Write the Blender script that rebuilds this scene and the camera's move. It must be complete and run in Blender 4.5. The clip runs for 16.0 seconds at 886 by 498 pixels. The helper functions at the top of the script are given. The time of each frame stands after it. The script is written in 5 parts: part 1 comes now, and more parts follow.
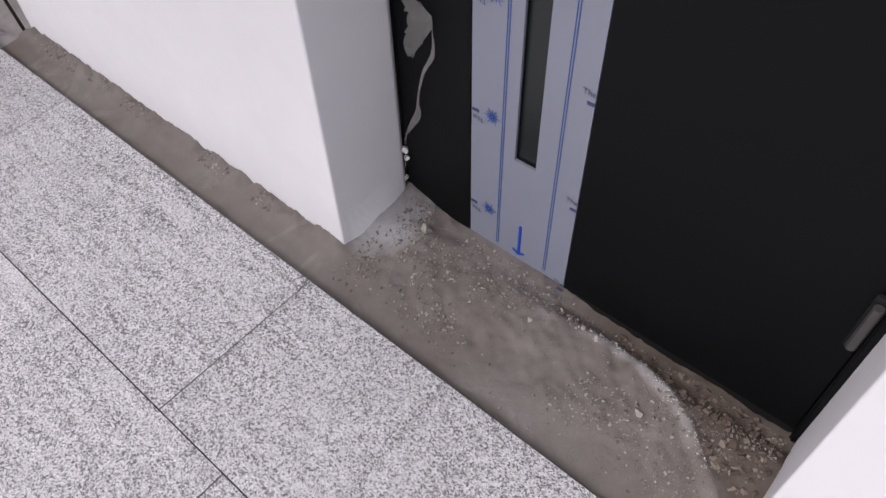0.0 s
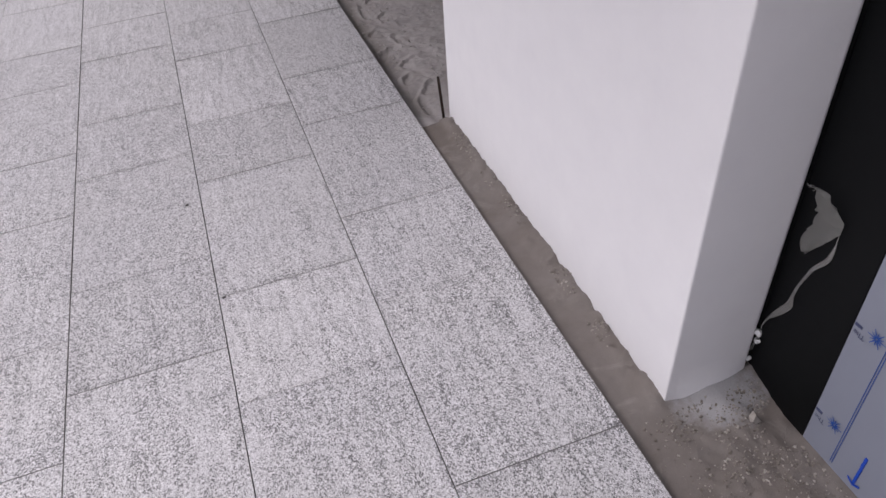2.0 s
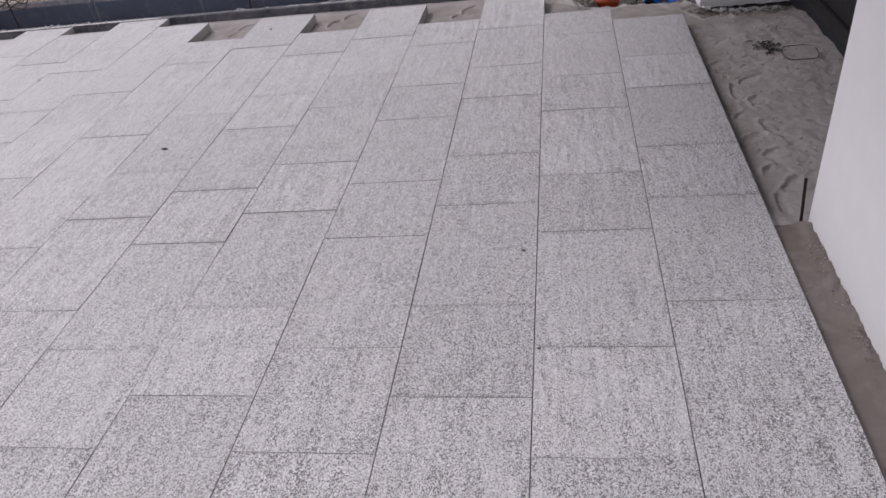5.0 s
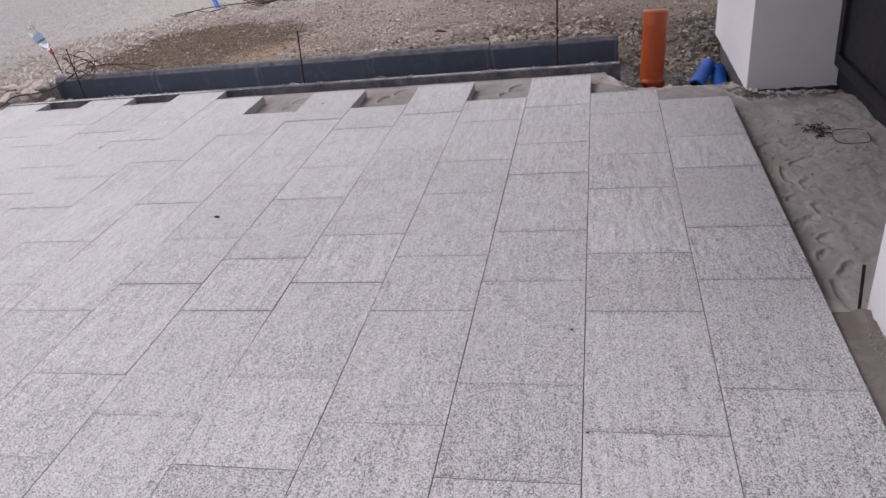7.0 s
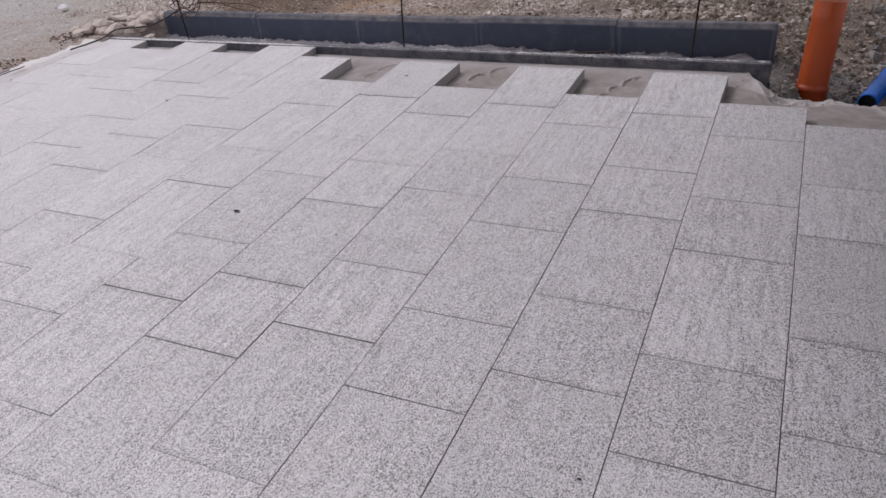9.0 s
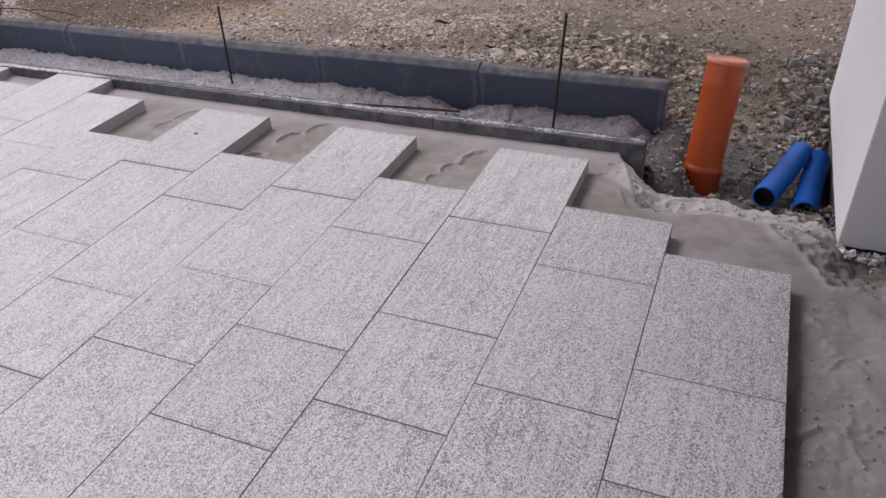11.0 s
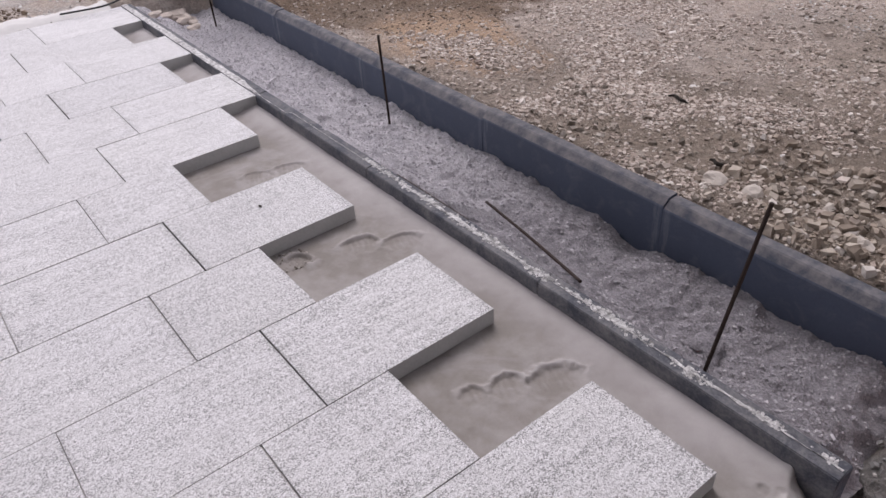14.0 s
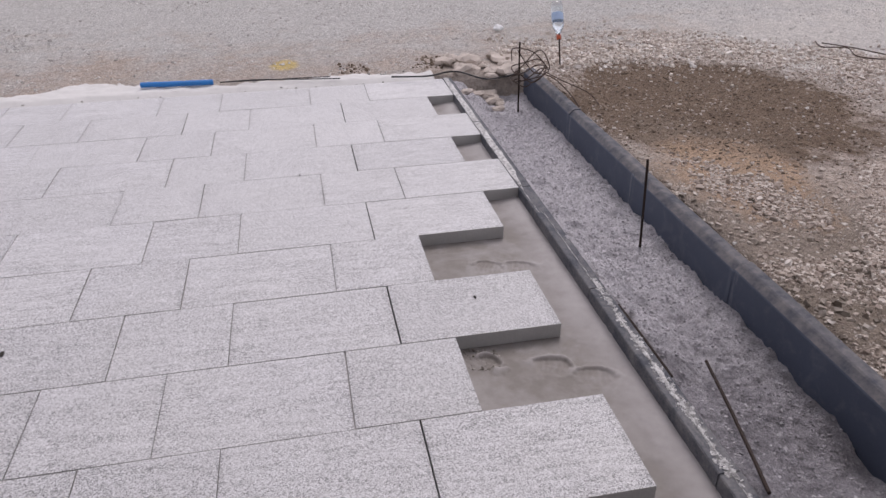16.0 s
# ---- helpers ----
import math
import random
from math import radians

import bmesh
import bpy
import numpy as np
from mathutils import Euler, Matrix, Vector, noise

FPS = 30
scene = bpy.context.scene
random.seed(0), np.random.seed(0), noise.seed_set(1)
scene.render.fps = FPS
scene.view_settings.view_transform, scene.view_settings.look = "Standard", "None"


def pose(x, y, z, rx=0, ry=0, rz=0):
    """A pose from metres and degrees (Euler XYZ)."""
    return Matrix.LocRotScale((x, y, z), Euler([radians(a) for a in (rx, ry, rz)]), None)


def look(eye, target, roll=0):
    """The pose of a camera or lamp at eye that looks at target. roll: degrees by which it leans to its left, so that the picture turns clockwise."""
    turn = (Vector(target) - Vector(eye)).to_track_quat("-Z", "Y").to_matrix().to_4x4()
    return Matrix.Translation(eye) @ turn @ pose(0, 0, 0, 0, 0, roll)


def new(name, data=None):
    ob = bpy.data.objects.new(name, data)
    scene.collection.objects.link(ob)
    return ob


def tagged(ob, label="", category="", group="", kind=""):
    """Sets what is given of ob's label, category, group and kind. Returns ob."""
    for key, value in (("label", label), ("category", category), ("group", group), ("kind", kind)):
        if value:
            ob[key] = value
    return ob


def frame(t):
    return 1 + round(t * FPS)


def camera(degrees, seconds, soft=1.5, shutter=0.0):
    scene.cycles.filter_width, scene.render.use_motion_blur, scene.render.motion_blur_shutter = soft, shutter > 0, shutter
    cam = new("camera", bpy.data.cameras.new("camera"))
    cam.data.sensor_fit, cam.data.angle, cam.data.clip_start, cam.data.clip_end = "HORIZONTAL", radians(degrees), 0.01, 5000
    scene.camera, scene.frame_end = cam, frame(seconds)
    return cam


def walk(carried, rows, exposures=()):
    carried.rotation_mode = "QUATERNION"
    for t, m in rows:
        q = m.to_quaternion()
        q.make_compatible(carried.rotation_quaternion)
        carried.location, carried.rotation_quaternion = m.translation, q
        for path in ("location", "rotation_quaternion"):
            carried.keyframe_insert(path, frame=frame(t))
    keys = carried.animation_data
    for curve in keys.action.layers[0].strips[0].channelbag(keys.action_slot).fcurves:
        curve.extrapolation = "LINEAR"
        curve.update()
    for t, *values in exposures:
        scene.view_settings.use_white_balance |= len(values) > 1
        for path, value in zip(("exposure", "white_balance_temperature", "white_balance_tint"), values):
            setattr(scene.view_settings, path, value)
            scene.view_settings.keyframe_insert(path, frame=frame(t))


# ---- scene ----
cam = camera(62.1, 16.0)
PATH = [
    (0, (-0.494, -0.491, 1.28), (0.408, 0.387, -0.274), -4.2),
    (0.5, (-0.54, -0.455, 1.339), (0.304, 0.624, -0.118), -4.9),
    (1, (-0.551, -0.45, 1.328), (0.109, 0.794, -0.092), -8.0),
    (1.5, (-0.573, -0.431, 1.358), (-0.001, 0.903, -0.019), -8.0),
    (2, (-0.609, -0.421, 1.388), (-0.188, 1.035, 0.083), -5.9),
    (2.5, (-0.649, -0.413, 1.398), (-0.407, 1.124, 0.141), -4.5),
    (3, (-0.657, -0.411, 1.416), (-0.556, 1.162, 0.184), -5.0),
    (3.5, (-0.668, -0.412, 1.427), (-0.708, 1.19, 0.231), -5.7),
    (4, (-0.68, -0.41, 1.435), (-0.822, 1.205, 0.265), -5.9),
    (4.2, (-0.68, -0.397, 1.467), (-0.876, 1.211, 0.295), -6.5),
    (6.3, (-0.719, -0.414, 1.515), (-1.138, 1.264, 0.509), -8.2),
    (6.5, (-0.719, -0.413, 1.52), (-1.149, 1.276, 0.539), -7.9),
    (7, (-0.73, -0.394, 1.518), (-1.159, 1.302, 0.548), -8.0),
    (7.5, (-0.772, -0.338, 1.502), (-1.156, 1.391, 0.573), -7.2),
    (8, (-0.742, -0.163, 1.459), (-1.196, 1.457, 0.378), -9.1),
    (8.5, (-0.577, 0.187, 1.477), (-1.209, 1.736, 0.381), -7.3),
    (9, (-0.518, 0.468, 1.497), (-1.299, 1.97, 0.432), -6.7),
    (9.5, (-0.443, 0.816, 1.485), (-1.059, 2.428, 0.473), -3.4),
    (9.7, (-0.406, 0.922, 1.465), (-1.07, 2.524, 0.471), -3.5),
    (11.8, (-0.221, 2.419, 1.462), (-0.883, 3.873, 0.259), -4.0),
    (12, (-0.27, 2.544, 1.449), (-0.882, 4.012, 0.236), -3.4),
    (12.5, (-0.32, 2.792, 1.466), (-1.019, 4.217, 0.249), -3.0),
    (13, (-0.268, 3.061, 1.502), (-1.298, 4.269, 0.287), -3.7),
    (13.5, (-0.224, 3.253, 1.507), (-1.451, 4.302, 0.325), -5.1),
    (14, (-0.296, 3.47, 1.498), (-1.598, 4.429, 0.32), -3.5),
    (14.5, (-0.339, 3.58, 1.532), (-1.772, 4.381, 0.389), -0.5),
    (15, (-0.313, 3.757, 1.577), (-1.916, 4.211, 0.47), 0.1),
    (15.5, (-0.297, 3.792, 1.582), (-1.954, 4.14, 0.517), -1.9),
    (16, (-0.278, 3.753, 1.588), (-1.989, 4.087, 0.608), -0.6),
]
EXPOSURES = [(0, 0.70, 6420, 19), (1.0, 0.68, 6420, 19), (1.5, 0.60, 6420, 19), (2.5, 0.39, 6420, 19), (3.5, 0.18, 6420, 19), (7, 0.36, 6420, 19), (9, 0.25, 6420, 19), (13, 0.68, 6420, 19), (14.5, 0.50, 6420, 19), (16, 0.33, 6420, 19)]
walk(cam, [(t, look(eye, target, roll)) for t, eye, target, roll in PATH], EXPOSURES)

# ---------------------------------------------------------------- light
SUN_AZ, SUN_EL = radians(-68), radians(52)          # from +y towards -x
world = bpy.data.worlds.new("overcast_sky")
world.use_nodes = True
scene.world = world
wt = world.node_tree
sky = wt.nodes.new("ShaderNodeTexSky")
sky.sky_type = "NISHITA"
sky.sun_disc = False
sky.sun_elevation = SUN_EL
sky.sun_rotation = SUN_AZ
sky.dust_density = 3.0
soft_sky = wt.nodes.new("ShaderNodeHueSaturation")
soft_sky.inputs["Saturation"].default_value = 0.25
wt.links.new(sky.outputs[0], soft_sky.inputs["Color"])
background = wt.nodes["Background"]
background.inputs["Strength"].default_value = 0.11
veil = wt.nodes.new("ShaderNodeMix")                 # even cloud cover
veil.data_type = "RGBA"
veil.inputs[0].default_value = 0.55
veil.inputs[7].default_value = (6.2, 6.2, 6.5, 1)
wt.links.new(soft_sky.outputs[0], veil.inputs[6])
wt.links.new(veil.outputs[2], background.inputs["Color"])
sun_data = bpy.data.lights.new("sun", "SUN")
sun_data.energy, sun_data.angle, sun_data.color = 1.0, radians(30), (1.0, 0.97, 0.94)
sun = new("sun", sun_data)
sun.matrix_world = look((math.sin(SUN_AZ) * math.cos(SUN_EL) * 30, math.cos(SUN_AZ) * math.cos(SUN_EL) * 30, math.sin(SUN_EL) * 30), (0, 0, 0))


# ---------------------------------------------------------------- materials
class Nodes:
    """Short hand for building a node material."""

    def __init__(self, name, rough=0.8, metal=0.0, spec=0.4):
        self.m = bpy.data.materials.new(name)
        self.m.use_nodes = True
        self.t = self.m.node_tree
        self.b = self.t.nodes["Principled BSDF"]
        self.b.inputs["Roughness"].default_value = rough
        self.b.inputs["Metallic"].default_value = metal
        self.b.inputs["Specular IOR Level"].default_value = spec
        self.tc = self.t.nodes.new("ShaderNodeTexCoord")

    def put(self, kind, **ins):
        n = self.t.nodes.new(kind)
        for key, value in ins.items():
            self.set(n.inputs[key.replace("_", " ")], value)
        return n

    def set(self, socket, value):
        if isinstance(value, bpy.types.NodeSocket):
            self.t.links.new(value, socket)
        elif isinstance(value, tuple) and len(value) == 3 and socket.type == "RGBA":
            socket.default_value = (*value, 1)
        else:
            socket.default_value = value

    @property
    def where(self):
        return self.tc.outputs["Object"]

    def scaled(self, sx, sy, sz, vec=None):
        n = self.put("ShaderNodeMapping", Vector=vec or self.where)
        n.inputs["Scale"].default_value = (sx, sy, sz)
        return n.outputs[0]

    def shuffled(self):
        """Object coordinates that differ from one copy to the next."""
        r = self.put("ShaderNodeObjectInfo").outputs["Random"]
        v = self.put("ShaderNodeVectorMath", Vector=self.where)
        v.operation = "MULTIPLY_ADD"
        comb = self.put("ShaderNodeCombineXYZ", X=r, Y=self.math("MULTIPLY", r, 7.3), Z=self.math("MULTIPLY", r, 3.1))
        v.inputs[1].default_value = (1, 1, 1)
        mul = self.put("ShaderNodeVectorMath")
        mul.operation = "SCALE"
        self.t.links.new(comb.outputs[0], mul.inputs[0])
        mul.inputs["Scale"].default_value = 40
        self.t.links.new(mul.outputs[0], v.inputs[2])
        return v.outputs[0], r

    def noise(self, scale, detail=4.0, rough=0.6, vec=None, dist=0.0):
        return self.put("ShaderNodeTexNoise", Vector=vec or self.where, Scale=scale, Detail=detail, Roughness=rough, Distortion=dist).outputs[0]

    def cells(self, scale, vec=None, feature="F1", out="Color"):
        n = self.put("ShaderNodeTexVoronoi", Vector=vec or self.where, Scale=scale)
        n.feature = feature
        return n.outputs[out]

    def math(self, op, a, b=0.0):
        n = self.t.nodes.new("ShaderNodeMath")
        n.operation = op
        self.set(n.inputs[0], a)
        self.set(n.inputs[1], b)
        return n.outputs[0]

    def ramp(self, fac, *stops, hard=False):
        n = self.put("ShaderNodeValToRGB", Fac=fac)
        r = n.color_ramp
        if hard:
            r.interpolation = "CONSTANT"
        while len(r.elements) < len(stops):
            r.elements.new(1.0)
        for e, (at, c) in zip(r.elements, stops):
            e.position = at
            e.color = (c, c, c, 1) if isinstance(c, (int, float)) else (*c, 1)
        return n.outputs[0]

    def mix(self, fac, a, b, blend="MIX"):
        n = self.t.nodes.new("ShaderNodeMix")
        n.data_type, n.blend_type = "RGBA", blend
        self.set(n.inputs[0], fac)
        self.set(n.inputs[6], a)
        self.set(n.inputs[7], b)
        return n.outputs[2]

    def sep(self, color, n=0):
        return self.put("ShaderNodeSeparateColor", Color=color).outputs[n]

    def island(self):
        return self.put("ShaderNodeNewGeometry").outputs["Random Per Island"]

    def bump(self, height, strength=0.5, distance=0.005, over=None):
        n = self.put("ShaderNodeBump", Height=height, Strength=strength, Distance=distance)
        if over is not None:
            self.t.links.new(over, n.inputs["Normal"])
        self.t.links.new(n.outputs[0], self.b.inputs["Normal"])
        return n.outputs[0]

    def done(self, color, rough=None):
        self.set(self.b.inputs["Base Color"], color)
        if rough is not None:
            self.set(self.b.inputs["Roughness"], rough)
        return self.m


def plain(name, color, rough=0.6, metal=0.0, grain=60.0, vary=0.25, relief=0.15, spec=0.4):
    n = Nodes(name, rough, metal, spec)
    f = n.noise(grain, 5, 0.65)
    g = n.noise(grain * 0.08, 3, 0.6)
    k = n.math("ADD", n.math("MULTIPLY", f, vary), n.math("MULTIPLY", g, vary))
    k = n.math("ADD", k, 1 - vary)
    if relief:
        n.bump(f, relief, 0.002)
    return n.done(n.mix(1.0, color, k, "MULTIPLY"), n.math("ADD", n.math("MULTIPLY", g, 0.2), rough - 0.1))


def slab_material(name, lift, dark, damp=0.0):
    """Exposed pale grit with dark specks, combed along the slab, dirt at the ends, site dust lying on it."""
    n = Nodes(name, 0.6, 0, 0.5)
    vec, rnd = n.shuffled()
    warp = n.put("ShaderNodeTexNoise", Vector=vec, Scale=380, Detail=2.0)
    bent = n.put("ShaderNodeVectorMath", Vector=vec)
    bent.operation = "MULTIPLY_ADD"
    n.t.links.new(warp.outputs["Color"], bent.inputs[0])
    bent.inputs[1].default_value = (0.004, 0.004, 0.004)
    n.t.links.new(vec, bent.inputs[2])
    vec2 = bent.outputs[0]
    rnd2 = n.math("FRACT", n.math("MULTIPLY", rnd, 17.3))
    rnd3 = n.math("FRACT", n.math("MULTIPLY", rnd, 41.7))
    blotch = n.noise(4.5, 4, 0.6, vec)
    cloud = n.noise(22, 4, 0.7, vec)
    comb = n.noise(1, 3, 0.6, n.scaled(58, 7, 58, vec))
    band = n.noise(1, 3, 0.5, n.scaled(17, 1.6, 17, vec))
    # where the grit lies closer: combed streaks, blotches, and dirt along some ends
    g = n.put("ShaderNodeSeparateXYZ", Vector=n.tc.outputs["Generated"]).outputs[1]
    end = n.math("MINIMUM", g, n.math("SUBTRACT", 1.0, g))
    end = n.math("ADD", end, n.math("MULTIPLY", n.math("SUBTRACT", cloud, 0.5), 0.07))
    grime = n.math("MULTIPLY", n.ramp(end, (0.0, 1.0), (0.012, 0.8), (0.050, 0.0)), n.ramp(rnd2, (0.45, 0.12), (0.75, 0.75)))
    close = n.math("ADD", n.math("MULTIPLY", n.math("SUBTRACT", comb, 0.5), 0.72), n.math("MULTIPLY", n.math("SUBTRACT", band, 0.5), 0.50))
    close = n.math("MULTIPLY", close, n.math("ADD", 0.45, n.math("MULTIPLY", rnd3, 0.75)))
    close = n.math("ADD", close, n.math("ADD", n.math("MULTIPLY", n.math("SUBTRACT", blotch, 0.5), 0.36), n.math("MULTIPLY", n.math("SUBTRACT", cloud, 0.5), 0.30)))
    close = n.math("ADD", close, n.math("ADD", n.math("MULTIPLY", n.math("SUBTRACT", rnd, 0.5), 0.10), n.math("MULTIPLY", grime, 0.17)))
    grain = n.sep(n.cells(370, n.scaled(1.0, 0.72, 1.0, vec2)))
    fine = n.sep(n.cells(520, vec2), 1)
    speck = n.ramp(n.math("SUBTRACT", grain, close), (0.05, 1.0), (0.22, 0.67), (0.51, 0.0))
    pale = n.ramp(fine, (0.0, 0.34), (0.2, 0.54), (0.7, 0.68), (0.94, 0.86))
    pale = n.mix(n.ramp(grain, (0.86, 0.0), (0.97, 0.6)), pale, (0.80, 0.80, 0.80))
    face = n.mix(speck, pale, n.mix(fine, (dark, dark, dark), (0.225, 0.22, 0.22)))
    k = n.math("ADD", n.math("MULTIPLY", blotch, 0.26), n.math("ADD", n.math("MULTIPLY", cloud, 0.20), n.math("MULTIPLY", band, 0.16)))
    k = n.math("ADD", n.math("SUBTRACT", k, n.math("MULTIPLY", n.math("SUBTRACT", comb, 0.5), 0.22)), n.math("ADD", 0.66, n.math("MULTIPLY", rnd3, 0.10)))
    k = n.math("MULTIPLY", n.math("SUBTRACT", k, n.math("MULTIPLY", grime, 0.08)), lift)
    tint = n.mix(n.noise(2.2, 3, 0.5, vec), (1.0, 0.985, 0.98), (0.97, 0.96, 1.0))
    color = n.mix(1.0, n.mix(1.0, face, k, "MULTIPLY"), tint, "MULTIPLY")
    # pale site dust, thicker towards the open side and the unfinished edge
    at = n.put("ShaderNodeSeparateXYZ", Vector=n.put("ShaderNodeNewGeometry").outputs["Position"])
    drift = n.put("ShaderNodeTexNoise", Vector=n.put("ShaderNodeNewGeometry").outputs["Position"], Scale=1.9, Detail=4.0, Roughness=0.65).outputs[0]
    dust = n.math("ADD", n.math("MULTIPLY", n.math("ADD", at.outputs[0], 1.2), -0.105), n.math("MULTIPLY", n.math("SUBTRACT", at.outputs[1], 2.0), 0.085))
    dust = n.math("ADD", dust, n.math("ADD", n.math("MULTIPLY", n.math("SUBTRACT", drift, 0.5), 0.5), n.math("MULTIPLY", n.math("SUBTRACT", comb, 0.5), 0.25)))
    dust = n.ramp(n.math("SUBTRACT", n.math("ADD", dust, 0.06), damp), (0.0, 0.03), (0.66, 0.56))
    color = n.mix(dust, color, n.mix(n.math("SUBTRACT", fine, n.math("MULTIPLY", speck, 0.5)), (0.43, 0.423, 0.425), (0.70, 0.688, 0.692)))
    n.bump(n.math("SUBTRACT", fine, n.math("MULTIPLY", speck, 1.4)), 0.30, 0.0016)
    return n.done(color, n.math("ADD", n.math("MULTIPLY", blotch, 0.2), 0.46))


SLAB = slab_material("granite_faced_concrete", 0.90, 0.068)
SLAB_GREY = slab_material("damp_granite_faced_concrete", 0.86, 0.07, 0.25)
SLAB_SIDE = plain("raw_concrete_side", (0.42, 0.415, 0.405), 0.9, grain=120, vary=0.35, relief=0.4)


def wall_material():
    n = Nodes("white_render", 0.85, 0, 0.3)
    f = n.noise(420, 3, 0.7)
    g = n.noise(9, 4, 0.6)
    v = n.noise(1.3, 3, 0.5)
    c = n.mix(n.ramp(g, (0.3, 0.0), (0.75, 1.0)), (0.755, 0.747, 0.757), (0.795, 0.787, 0.792))
    c = n.mix(n.math("MULTIPLY", v, 0.25), c, (0.72, 0.715, 0.74))
    n.bump(n.math("ADD", f, n.math("MULTIPLY", g, 1.5)), 0.25, 0.002)
    return n.done(c)


WALL = wall_material()
PLINTH = plain("grey_plinth_coating", (0.12, 0.12, 0.125), 0.9, grain=90, relief=0.5)


def sand_material():
    n = Nodes("damp_bedding_sand", 0.9, 0, 0.3)
    big = n.noise(1.7, 5, 0.6, dist=0.4)
    mid = n.noise(11, 5, 0.6)
    fine = n.noise(500, 3, 0.7)
    z = n.put("ShaderNodeSeparateXYZ", Vector=n.where).outputs[2]
    dry = n.ramp(n.math("ADD", n.math("MULTIPLY", z, 15.0), n.math("ADD", 0.74, n.math("MULTIPLY", n.math("ADD", mid, big), 0.42))), (0.0, 0.0), (0.20, 0.12), (0.55, 1.0))
    # loose sand by the drains has dried out
    p = n.put("ShaderNodeSeparateXYZ", Vector=n.where)
    dx, dy = n.math("DIVIDE", n.math("ADD", p.outputs[0], 0.15), 0.62), n.math("DIVIDE", n.math("SUBTRACT", p.outputs[1], 4.66), 0.28)
    loose = n.math("ADD", n.math("SQRT", n.math("ADD", n.math("MULTIPLY", dx, dx), n.math("MULTIPLY", dy, dy))), n.math("MULTIPLY", n.math("SUBTRACT", mid, 0.5), 0.5))
    dry = n.math("MAXIMUM", dry, n.math("MULTIPLY", n.ramp(loose, (0.85, 1.0), (1.05, 0.0)), n.math("ADD", 0.35, mid)))
    trodden = n.math("MULTIPLY", n.ramp(p.outputs[0], (0.0, 0.0), (0.12, 1.0)), n.ramp(n.math("SUBTRACT", p.outputs[1], 3.6), (0.3, 1.0), (0.6, 0.0)))
    dry = n.math("MAXIMUM", dry, n.math("MULTIPLY", trodden, n.math("ADD", 0.25, n.math("MULTIPLY", mid, 0.7))))
    wet = n.mix(big, (0.170, 0.149, 0.130), (0.240, 0.217, 0.198))
    film = n.ramp(n.noise(3.4, 5, 0.7, dist=1.2), (0.46, 0.0), (0.72, 1.0))
    film = n.math("MAXIMUM", film, n.math("MULTIPLY", n.ramp(n.math("ADD", n.math("SUBTRACT", p.outputs[1], 4.0), n.math("MULTIPLY", n.math("SUBTRACT", big, 0.5), 0.2)), (0.60, 0.0), (0.74, 1.0)), n.ramp(n.math("MULTIPLY", p.outputs[0], -1.0), (0.6, 0.0), (0.9, 1.0))))
    c = n.mix(n.math("MULTIPLY", film, 0.45), n.mix(dry, wet, (0.475, 0.452, 0.446)), (0.40, 0.375, 0.378))
    c = n.mix(1.0, c, n.math("ADD", 0.84, n.math("MULTIPLY", fine, 0.32)), "MULTIPLY")
    n.bump(n.math("ADD", fine, n.math("MULTIPLY", mid, 1.4)), 0.35, 0.003)
    return n.done(c, n.math("ADD", 0.72, n.math("MULTIPLY", dry, 0.2)))


